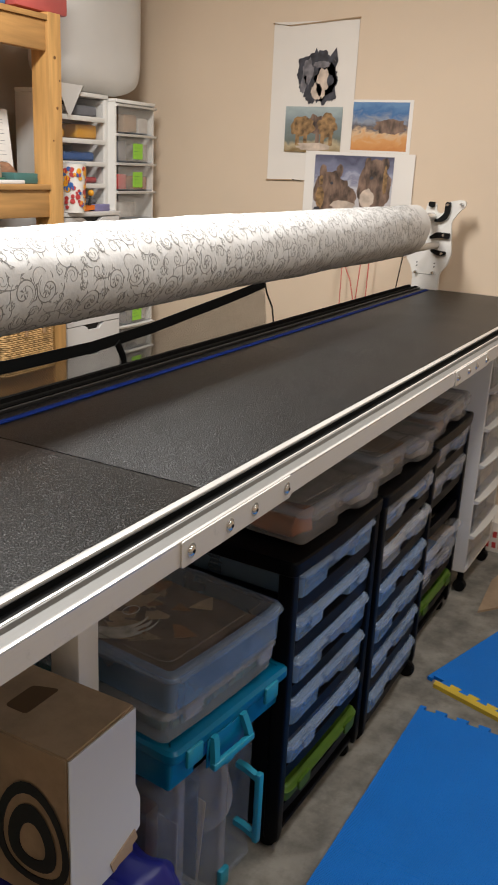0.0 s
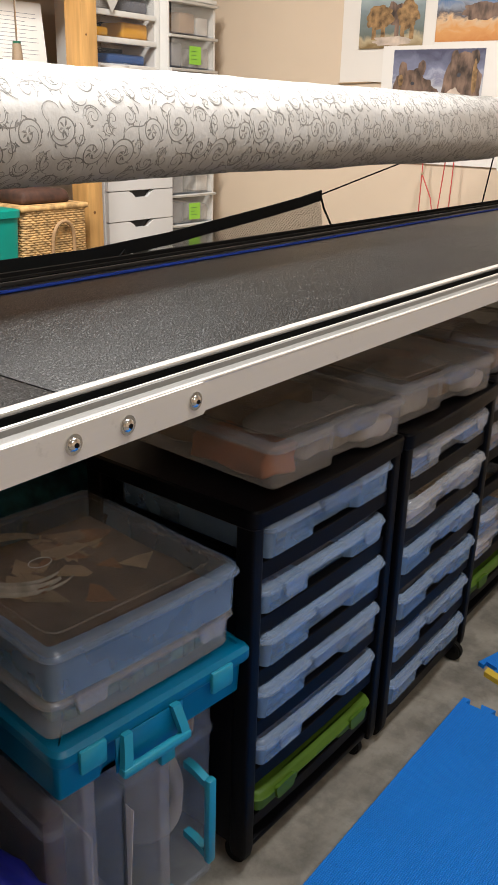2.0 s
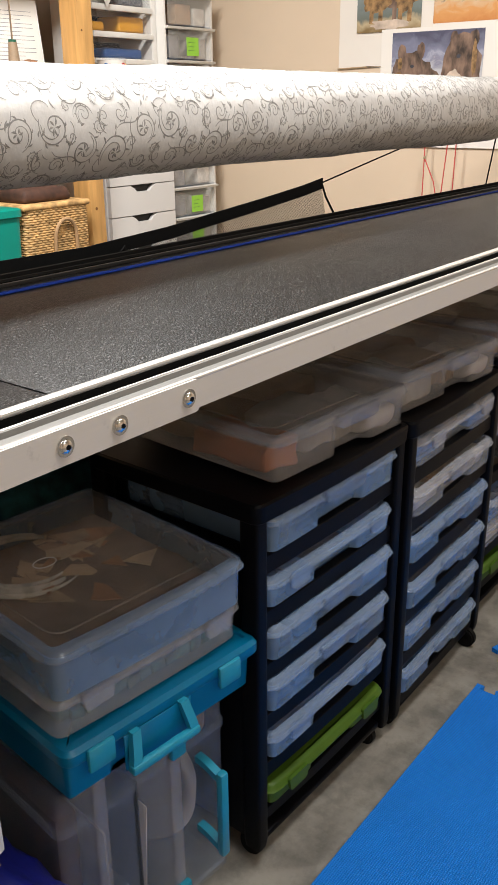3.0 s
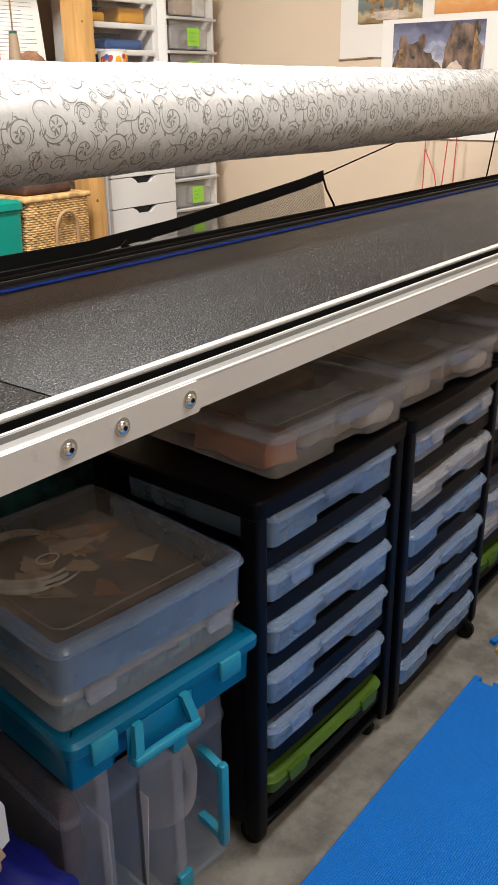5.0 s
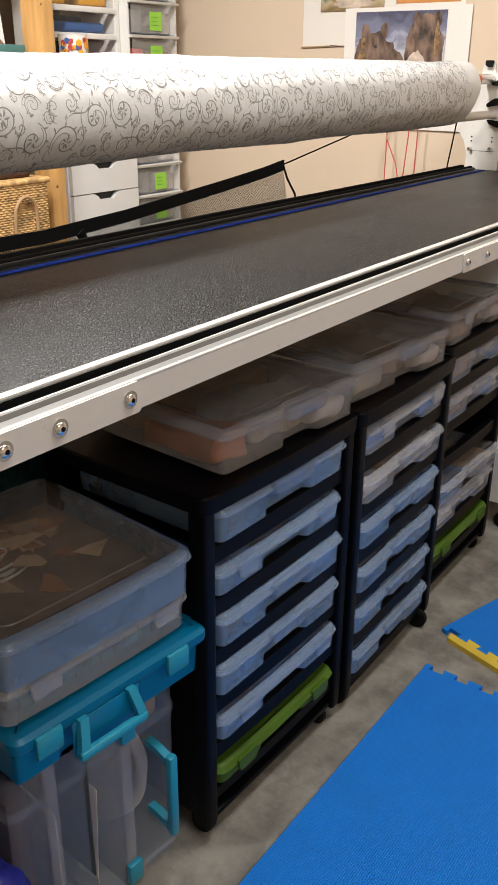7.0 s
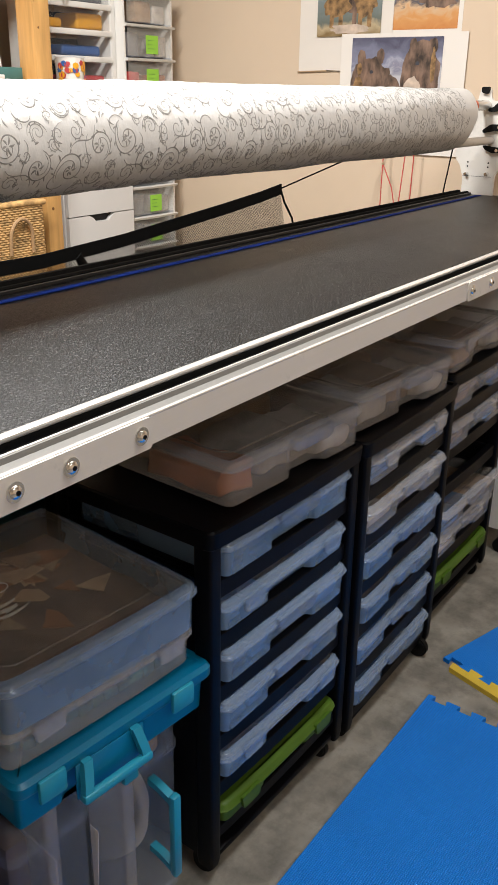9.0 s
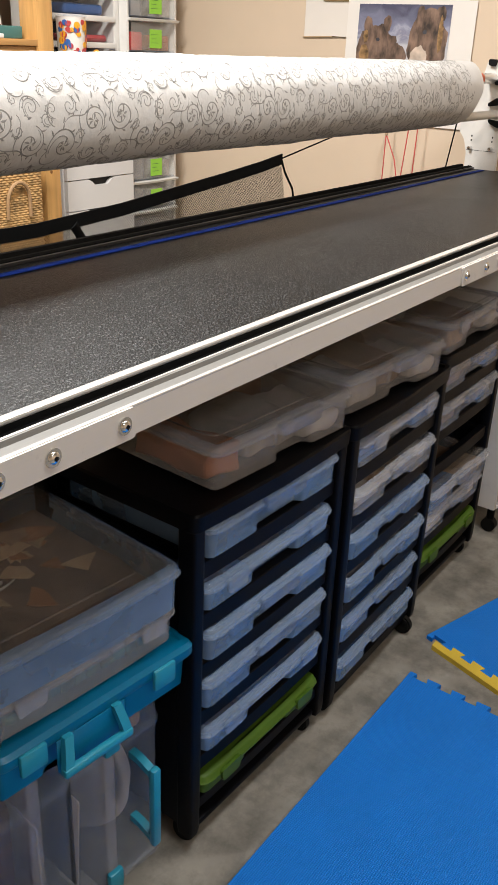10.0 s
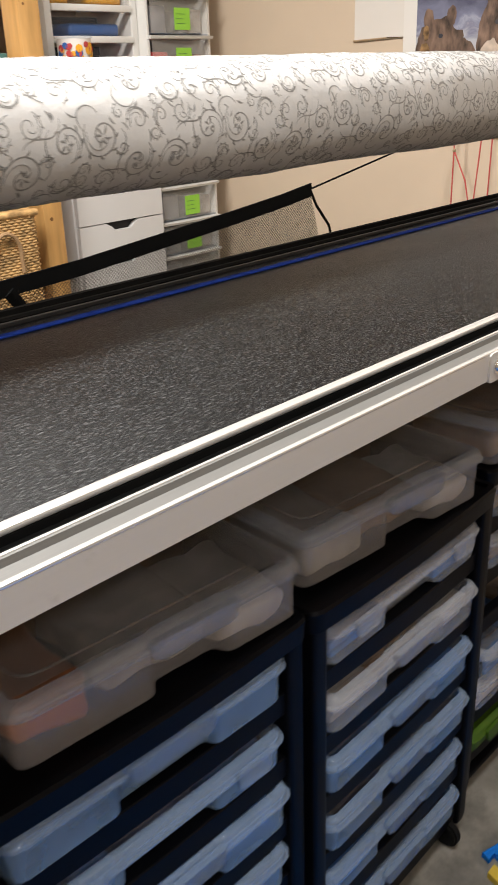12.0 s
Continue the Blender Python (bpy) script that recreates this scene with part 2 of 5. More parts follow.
def loft(loops, cap=(True, True), close=False, bm=None):
    bm = bm or bmesh.new()
    vs = [[bm.verts.new(p) for p in lp] for lp in loops]
    pairs = list(zip(vs, vs[1:])) + ([(vs[-1], vs[0])] if close else [])
    for a, b in pairs:
        n = len(a)
        for i in range(n):
            bm.faces.new((a[i], a[(i + 1) % n], b[(i + 1) % n], b[i]))
    if cap[0] and not close:
        bm.faces.new(vs[0][::-1])
    if cap[1] and not close:
        bm.faces.new(vs[-1])
    return bm


def rounded(poly, r, n=4):
    """A closed 2D outline with its corners rounded."""
    out = []
    m = len(poly)
    for i in range(m):
        a, b, c = Vector(poly[i - 1]), Vector(poly[i]), Vector(poly[(i + 1) % m])
        u, v = (a - b), (c - b)
        rr = min(r, u.length * 0.48, v.length * 0.48)
        p, q = b + u.normalized() * rr, b + v.normalized() * rr
        for k in range(n + 1):
            t = k / n
            out.append((1 - t) ** 2 * p + 2 * t * (1 - t) * b + t * t * q)
    return out


def inset(loop, d):
    """A closed outline (anticlockwise) moved inwards by d."""
    n = len(loop)
    out = []
    for i in range(n):
        e = (loop[(i + 1) % n] - loop[i - 1])
        if e.length < 1e-9:
            e = loop[(i + 1) % n] - loop[i]
        e.normalize()
        out.append(loop[i] + Vector((-e.y, e.x)) * d)
    return out


def lift(loop, z):
    return [Vector((p.x, p.y, z)) for p in loop]


def prism(poly, z0, z1, r=0.0, n=4, bev=0.0):
    lp = rounded(poly, r, n) if r else [Vector(p) for p in poly]
    if bev:
        return loft([lift(inset(lp, bev), z0), lift(lp, z0 + bev), lift(lp, z1 - bev), lift(inset(lp, bev), z1)])
    return loft([lift(lp, z0), lift(lp, z1)])


def turned(bm, m):
    bmesh.ops.transform(bm, matrix=m, verts=bm.verts)
    return bm


def tube(points, r, seg=8, bm=None, flat=1.0):
    """A round (or flattened) cord along points."""
    bm = bm or bmesh.new()
    pts = [Vector(p) for p in points]
    loops = []
    for i, p in enumerate(pts):
        d = (pts[min(i + 1, len(pts) - 1)] - pts[max(i - 1, 0)]).normalized()
        u = d.cross(Vector((0, 1, 0.01))).normalized()
        v = d.cross(u)
        rr = r[i] if isinstance(r, (list, tuple)) else r
        loops.append([p + (u * math.cos(a) + v * math.sin(a) * flat) * rr for a in (2 * math.pi * k / seg for k in range(seg))])
    return loft(loops, bm=bm)


def bez(a, b, c, d, n=12):
    a, b, c, d = map(Vector, (a, b, c, d))
    return [(1 - t) ** 3 * a + 3 * t * (1 - t) ** 2 * b + 3 * t * t * (1 - t) * c + t ** 3 * d for t in (k / n for k in range(n + 1))]


def crumple(bm, amount, scale, seed=0):
    for v in bm.verts:
        v.co += noise.noise_vector(v.co * scale + Vector((seed, seed * 1.7, 3.1))) * amount
    return bm


# ---- structure ----
XE, YB, XW, YF, ZC = 2.28, 2.48, -3.2, -3.0, 2.75
solid("floor", box(XW - 0.1, XE + 0.1, YF - 0.1, YB + 0.1, -0.1, 0), M_CONC, "bare grey concrete basement floor with stains", "floor", kind="structure", smooth=None)
solid("ceiling", box(XW, XE, YF, YB, ZC, ZC + 0.1), M_CEIL, "plain pale painted ceiling", "ceiling", kind="structure", smooth=None)
solid("wall_east", box(XE, XE + 0.12, YF - 0.1, YB + 0.1, 0, ZC + 0.1), M_WALL, "cream painted end wall with pictures hung on it", "wall", kind="structure", smooth=None)
solid("wall_north", box(XW, XE, YB, YB + 0.12, 0, ZC + 0.1), M_WALL, "cream painted back wall behind shelves", "wall", kind="structure", smooth=None)
solid("wall_south", box(XW, XE, YF - 0.12, YF, 0, ZC + 0.1), M_WALL, "cream painted wall", "wall", kind="structure", smooth=None)
solid("wall_west", box(XW - 0.12, XW, YF - 0.1, YB + 0.1, 0, ZC + 0.1), M_WALL, "cream painted wall", "wall", kind="structure", smooth=None)

# ---- quilting frame table ----
X0, X1, ZT = -1.80, 2.17, 0.976
frame_table = thing("quilting_frame", "long quilting frame table with dark laminate top and aluminium front rail", "quilting frame", pose(0, 0, 0))
part("tabletop", box(X0, -0.417, 0.078, 0.60, ZT - 0.025, ZT, 0.0015), M_TOP, frame_table)
part("tabletop", box(-0.4145, X1, 0.078, 0.60, ZT - 0.025, ZT, 0.0015), M_TOP, frame_table)
rail = [(0.0, 0.940), (0.0, 0.9745), (0.0015, 0.976), (0.008, 0.976), (0.011, 0.970), (0.030, 0.970), (0.033, 0.976), (0.040, 0.976), (0.040, 0.962),
        (0.064, 0.962), (0.064, 0.940)]
bm = loft([[Vector((x, y, z)) for y, z in rail] for x in (X0, X1)])
part("front_rail", bm, M_GROOVE, frame_table, "grooved aluminium rail with shade in its grey colour", smooth=20)
part("rail_face", box(X0, X1, -0.0006, 0.0004, 0.940, 0.9735), M_ALU, frame_table, "pale brushed aluminium face")
# brighter strips that paint the highlights along the rail's edges
part("rail_edge", box(X0, X1, -0.0009, 0.0050, 0.9736, 0.9768, 0.0006), M_ALUB, frame_table)
part("rail_edge", box(X0, X1, 0.0362, 0.0398, 0.972, 0.9772, 0.0006), M_ALUB, frame_table)
part("track_edge", box(X0, X1, 0.0642, 0.0778, 0.9745, 0.981, 0.002), M_ALUB, frame_table, "bright aluminium track edge")
part("rail_groove", box(X0, X1, 0.0112, 0.0298, 0.9695, 0.9706), M_GROOVE, frame_table)
part("track_slot", box(X0, X1, 0.0405, 0.0638, 0.9622, 0.9665), M_SLOT, frame_table)
part("track_body", box(X0, X1, 0.0641, 0.0778, 0.945, 0.9743), M_SLOT, frame_table)


def joint_plate(xa, xb, bolts):
    outline = rounded([(xa, 0.9375), (xb, 0.9375), (xb, 0.9755), (xa, 0.9755)], 0.006)
    lo = [Vector((p.x, 0.0, p.y)) for p in outline]
    hi = [Vector((p.x, -0.0035, p.y)) for p in outline]
    plate = part("joint_plate", loft([lo, hi]), M_ALU, frame_table)
    for xb_ in bolts:
        bolt = part("bolt", cyl((xb_, -0.0035, 0.957), (xb_, -0.0050, 0.957), 0.0108, seg=24), M_STEEL, plate, "chrome washer and button-head bolt")
        bm = bmesh.new()
        bmesh.ops.create_uvsphere(bm, u_segments=18, v_segments=10, radius=0.0074, matrix=pose(xb_, -0.0050, 0.957) @ Matrix.Diagonal((1, 0.55, 1, 1)))
        part("bolt", bm, M_STEEL, plate)
        # raised black hex in place of the shade inside the socket
        part("hex_socket", cyl((xb_, -0.0080, 0.957), (xb_, -0.0093, 0.957), 0.0030, seg=6), M_SLOT, bolt)


joint_plate(-0.598, -0.278, (-0.576, -0.475, -0.402, -0.296))
joint_plate(0.648, 0.968, (0.667, 0.767, 0.840, 0.946))
# back rail: two black ridges and a blue cord
bm = loft([[Vector((x, y, z)) for y, z in [(0.6005, 0.94), (0.6005, 0.984), (0.606, 0.987), (0.614, 0.987), (0.618, 0.981), (0.632, 0.981), (0.636, 0.989), (0.646, 0.989),
      (0.650, 0.985), (0.650, 0.94)]] for x in (X0, X1 - 0.03)])
part("back_rail", bm, M_RAILB, frame_table, "black ridged back rail", smooth=20)
part("back_rail_edge", box(X0, X1 - 0.03, 0.592, 0.6000, ZT + 0.0003, ZT + 0.007, 0.001), mat("dull_grey_edge", (0.022, 0.020, 0.019), 0.5, vary=0.1, spec=0.2), frame_table)
part("cord", box(X0, 2.12, 0.546, 0.563, ZT + 0.0003, ZT + 0.003, 0.001), M_BLUEC, frame_table, "blue measuring cord along the back of the top")


def leg(x, y):
    l = part("leg", box(x - 0.026, x + 0.026, y - 0.030, y + 0.030, 0.02, 0.940, 0.003), M_WHITEP, frame_table, "white steel leg")
    part("foot", box(x - 0.04, x + 0.04, y - 0.20, y + 0.26, 0, 0.022, 0.004), M_WHITEP, l)


leg(-0.487, 0.275)
leg(2.05, 0.275)
leg(-1.7, 0.275)
part("crossbar", box(X0 + 0.02, X1 - 0.02, 0.245, 0.305, 0.9405, 0.950, 0.002), M_WHITEP, frame_table)


def end_plate(x):
    """White side plate that carries the poles, outlined in y and z."""
    o = [(0.636, 0.955), (0.519, 0.955), (0.519, 1.045), (0.490, 1.085), (0.478, 1.13), (0.486, 1.20), (0.492, 1.26), (0.462, 1.305), (0.440, 1.322), (0.440, 1.345), (0.462, 1.350),
         (0.505, 1.340), (0.520, 1.335), (0.522, 1.30), (0.545, 1.288), (0.560, 1.30), (0.562, 1.332), (0.600, 1.332), (0.606, 1.30), (0.622, 1.22), (0.665, 1.15), (0.672, 1.10),
         (0.650, 1.075), (0.636, 1.03)]
    lp = rounded(o, 0.012, 3)
    bm = loft([[Vector((x + d, p.x, p.y)) for p in lp] for d in (0.012, 0.0)])
    pl = part("end_plate", bm, M_WHITEP, frame_table, "white bracket plate with black pole rests")
    for pts in ([(0.500, 1.338), (0.520, 1.338), (0.522, 1.292), (0.545, 1.270), (0.562, 1.268), (0.560, 1.256), (0.535, 1.256), (0.510, 1.272), (0.500, 1.30)],
                [(0.490, 1.214), (0.545, 1.216), (0.575, 1.196), (0.572, 1.186), (0.530, 1.194), (0.490, 1.192)],
                [(0.500, 1.138), (0.500, 1.124), (0.530, 1.120), (0.560, 1.132), (0.568, 1.146), (0.540, 1.142)],
                [(0.565, 1.336), (0.592, 1.336), (0.592, 1.318), (0.570, 1.312)]):
        lp = rounded(pts, 0.006, 3)
        part("pole_rest", loft([[Vector((x + d, p.x, p.y)) for p in lp] for d in (-0.0002, -0.016)]), M_RUBBER, pl, "black rubber-faced pole rest")
    for y, z in ((0.621, 1.046), (0.545, 1.049), (0.455, 1.333), (0.511, 1.328), (0.516, 1.206), (0.516, 1.130)):
        part("bolt", cyl((x, y, z), (x - 0.018, y, z), 0.0065, 0.0055, seg=14), M_STEEL, pl)
    # dark discs on the plate, painting the shade of its holes
    for y in (0.621, 0.545):
        for z in (1.072, 1.086):
            part("slot_hole", cyl((x - 0.0002, y, z), (x - 0.001, y, z), 0.003, seg=10), M_DARK, pl)
    part("seam", box(x - 0.0008, x - 0.0001, 0.530, 0.636, 1.0385, 1.0395), M_DARK, pl)
    return pl


end_plate(2.15)
mirror = end_plate(-1.792)
mirror.name = "end_plate"
part("pole", cyl((-1.78, 0.572, 1.276), (2.145, 0.572, 1.276), 0.017, seg=20), M_ALUB, frame_table, "aluminium pole")
part("pole_sleeve", cyl((1.76, 0.572, 1.2755), (2.03, 0.572, 1.2755), 0.0178, seg=20), M_ORANGE, frame_table, "orange-red sleeve")
part("pole", cyl((-1.78, 0.545, 1.163), (2.145, 0.545, 1.163), 0.014, seg=20), M_ALU, frame_table, "grey aluminium pole")

# ---- fabric roll ----
RY, RZ, RR = 0.562, 1.2345, 0.0925
roll = thing("fabric_roll", "thick roll of white brocade fabric with grey scroll pattern", "fabric roll", pose(0, 0, 0))


def roll_point(x, a, extra=0.0):
    """The skin of the roll at a length x and an angle a, with soft unevenness."""
    r = RR + extra + 0.0035 * noise.noise(Vector((x * 3.0, math.cos(a) * 1.2, math.sin(a) * 1.2))) + 0.0013 * noise.noise(Vector((x * 19, math.cos(a) * 2.4, math.sin(a) * 2.4)))
    return Vector((x, RY + r * 0.97 * math.cos(a), RZ - 0.006 * min(1, max(0, (0.4 - x) / 0.8)) + r * math.sin(a)))


ROLL_END = 1.815
NX, NA = 360, 72
loops = []
for i in range(NX + 1):
    f = i / NX
    lp = []
    for k in range(NA):
        a = 2 * math.pi * k / NA
        xe = ROLL_END + 0.048 * math.sin(a) - 0.008 * math.cos(2 * a) + 0.004 * math.sin(5 * a)
        lp.append(roll_point(-1.66 + (xe + 1.66) * f, a))
    loops.append(lp)
for s in (0.985, 0.93, 0.6, 0.25):
    loops.append([Vector((p.x + 0.004 * (1 - s), RY + (p.y - RY) * s, RZ + (p.z - RZ) * s)) for p in loops[NX]])
part("cloth", loft(loops), M_FABRIC, roll, smooth=80)


def ribbon(bm, pts, widths):
    """A flat tapered stroke on the roll's skin; pts in metres along and round it."""
    prev = None
    for i, p in enumerate(pts):
        q = pts[min(i + 1, len(pts) - 1)] - pts[max(i - 1, 0)]
        if q.length < 1e-9:
            continue
        q.normalize()
        nrm = Vector((-q.y, q.x)) * widths[i] * 0.5
        row = []
        for s, e in ((1, 0.0002), (0, 0.0006), (-1, 0.0002)):
            c = p + nrm * s
            row.append(bm.verts.new(roll_point(c.x, math.pi + 0.25 - c.y / RR, e)))
        if prev:
            bm.faces.new((prev[0], prev[1], row[1], row[0]))
            bm.faces.new((prev[1], prev[2], row[2], row[1]))
        prev = row


def spiral(cx, cy, r, start, turns, hand, n=34, w=0.0030, tail=0.0):
    pts, ws = [], []
    for i in range(n + 1):
        t = i / n
        rad = r * (1 - 0.80 * t)
        a = start + hand * 2 * math.pi * turns * t
        pts.append(Vector((cx + rad * math.cos(a), cy + rad * math.sin(a))))
        ws.append(w * (0.35 + 0.65 * math.sin(math.pi * min(1, t * 0.9 + 0.08))))
    return pts, ws


def leaf(x, y, length, ang, w):
    pts, ws = [], []
    for i in range(7):
        t = i / 6
        bend = 0.5 * (t - 0.5)
        pts.append(Vector((x + length * t * math.cos(ang + bend), y + length * t * math.sin(ang + bend))))
        ws.append(max(0.0004, w * math.sin(math.pi * t)))
    return pts, ws


rng = random.Random(4)
PX, PY = 0.128, 0.122
rows_v = round(2 * math.pi * RR / PY)
PY = 2 * math.pi * RR / rows_v
bm = bmesh.new()


def curl(cx, cy, r, start, turns, hand, w):
    """A scroll with an inner echo line and small feathers along its back."""
    out = [spiral(cx, cy, r, start, turns, hand, w=w)]
    out.append(spiral(cx, cy, r * 0.86, start + hand * 0.25, turns * 0.42, hand, n=16, w=w * 0.55))
    for k in range(5):
        t = 0.06 + 0.09 * k
        a = start + hand * 2 * math.pi * turns * t
        rad = r * (1 - 0.80 * t)
        out.append(leaf(cx + rad * math.cos(a), cy + rad * math.sin(a), r * rng.uniform(0.22, 0.36), a + hand * 0.9, w * 1.3))
    return out


for iv in range(rows_v):
    for iu in range(int(3.55 / PX) + 1):
        flip = -1 if (iu + iv) % 2 else 1
        ox = -1.62 + (iu + (0.5 if iv % 2 else 0.0)) * PX + rng.uniform(-0.006, 0.006)
        oy = (iv + 0.5) * PY - math.pi * RR + rng.uniform(-0.005, 0.005)
        strokes = []
        for x, y, r, st, tu, hd, w_ in ((0.034, 0.022, 0.033, 2.4, 1.35, 1, 0.0025), (0.098, 0.040, 0.019, 4.0, 1.25, -1, 0.0019), (0.096, -0.016, 0.029, 0.9, 1.3, -1, 0.0024), (0.044, -0.040, 0.019, 5.2, 1.2, 1, 0.0019),
                                        (0.006, -0.036, 0.016, 1.6, 1.15, 1, 0.0018), (0.068, 0.006, 0.012, 3.4, 1.1, 1, 0.0016), (0.126, 0.022, 0.013, 0.2, 1.1, -1, 0.0016), (0.066, 0.052, 0.011, 1.2, 1.1, 1, 0.0015)):
            j1 = rng.uniform(-0.5, 0.5)
            strokes += curl(ox + x, oy + y * flip, r * rng.uniform(0.88, 1.08), st * flip + j1, tu, hd * flip, w_)
        for a, b, c, d in (((0.004, 0.030), (-0.022, 0.055), (0.022, 0.075), (0.030, 0.052)), ((0.066, 0.030), (0.088, 0.012), (0.048, -0.012), (0.070, -0.034)), ((0.03, -0.014), (0.05, -0.040), (0.080, -0.005), (0.090, -0.048)),
                           ((0.075, 0.036), (0.08, 0.066), (0.11, 0.060), (0.116, 0.040)), ((0.010, -0.010), (-0.012, -0.016), (-0.006, -0.050), (0.020, -0.056))):
            pts = [Vector((p.x + ox, p.y * flip + oy)) for p in (q.to_2d() for q in bez((*a, 0), (*b, 0), (*c, 0), (*d, 0), 14))]
            strokes.append((pts, [0.0007 + 0.0015 * math.sin(math.pi * k / 14) for k in range(15)]))
        for x, y, n, sp in ((0.034, 0.022, 6, 0.013), (0.096, -0.016, 5, 0.012)):
            for k in range(n):
                an = 2 * math.pi * k / n + rng.uniform(-0.3, 0.3)
                strokes.append(leaf(ox + x + 0.002 * math.cos(an), oy + y * flip + 0.002 * math.sin(an), sp * rng.uniform(0.6, 1.1), an, 0.0036))
        for _ in range(8):
            strokes.append(leaf(ox + rng.uniform(0, PX), oy + rng.uniform(-0.06, 0.06), rng.uniform(0.008, 0.018), rng.uniform(0, 6.28), rng.uniform(0.0022, 0.0040)))
        for pts, ws in strokes:
            if max(p.x for p in pts) < ROLL_END - 0.06:
                ribbon(bm, pts, ws)
part("scroll_pattern", bm, M_SCROLL, roll, "raised grey embroidered scrolls and leaves", smooth=80)

# ---- catch net behind the table ----
net = thing("fabric_catch_net", "black mesh catch net with webbing straps slung behind the table", "net", pose(0, 0, 0))
top = [(-1.7, 0.97), (-0.9, 0.945), (-0.2, 0.925), (0.2, 0.916), (0.5, 0.914), (0.8, 0.930), (1.0, 0.948), (1.25, 0.970), (1.45, 0.990), (1.57, 1.006)]


def strap(pts, w, y0=1.04, th=0.0025):
    loops = []
    for i, (x, z) in enumerate(pts):
        loops.append([Vector((x, y0 - th, z + w)), Vector((x, y0 + th, z + w)), Vector((x, y0 + th, z - w)), Vector((x, y0 - th, z - w))])
    return loft(loops)


part("strap", strap(top, 0.017), M_STRAP, net, "black webbing strap")
loops = []
for x, z in top:
    loops.append([Vector((x, 1.043, z)), Vector((x, 1.045, z)), Vector((x + 0.10, 1.07, 0.76)), Vector((x + 0.10, 1.068, 0.76))])
part("mesh", loft(loops, cap=(False, False)), M_NET, net, "fine black netting")
part("strap", tube([(1.568, 1.04, 1.004), (1.60, 1.045, 0.96), (1.66, 1.05, 0.90), (1.72, 1.06, 0.76)], 0.005, flat=0.5), M_STRAP, net)
part("strap", tube([(0.62, 1.038, 0.912), (0.66, 1.045, 0.86), (0.70, 1.06, 0.76)], 0.014, flat=0.3), M_STRAP, net)
part("cord", tube([(1.568, 1.04, 1.008), (1.93, 1.04, 1.066), (2.12, 1.03, 1.10), (2.279, 1.0, 1.13)], 0.0028, seg=6), M_STRAP, net)

# ---- storage carts and project cases ----
CW, CD, CH = 0.375, 0.345, 0.065


def case_outline(notch, depth=0.004, s=0.0, left=-0.30):
    """Outline of a case, shrunk by s all round."""
    h, d = CW / 2, CD
    r = max(0.003, 0.023 - s)
    if notch:
        return rounded([(-h + s, s), (h * left - s * 0.4, s), (h * (left + 0.03) - s * 0.4, depth + s), (h * 0.35 + s * 0.4, depth + s), (h * 0.38 + s * 0.4, s), (h - s, s), (h - s, d - s), (-h + s, d - s)], r, 3)
    return rounded([(-h + s, 0.003 + s), (-h * 0.42, s), (-h * 0.27, s - 0.0006), (h * 0.35, s - 0.0006), (h * 0.48, s), (h - s, 0.003 + s), (h - s, d - s), (-h + s, d - s)], r, 3)


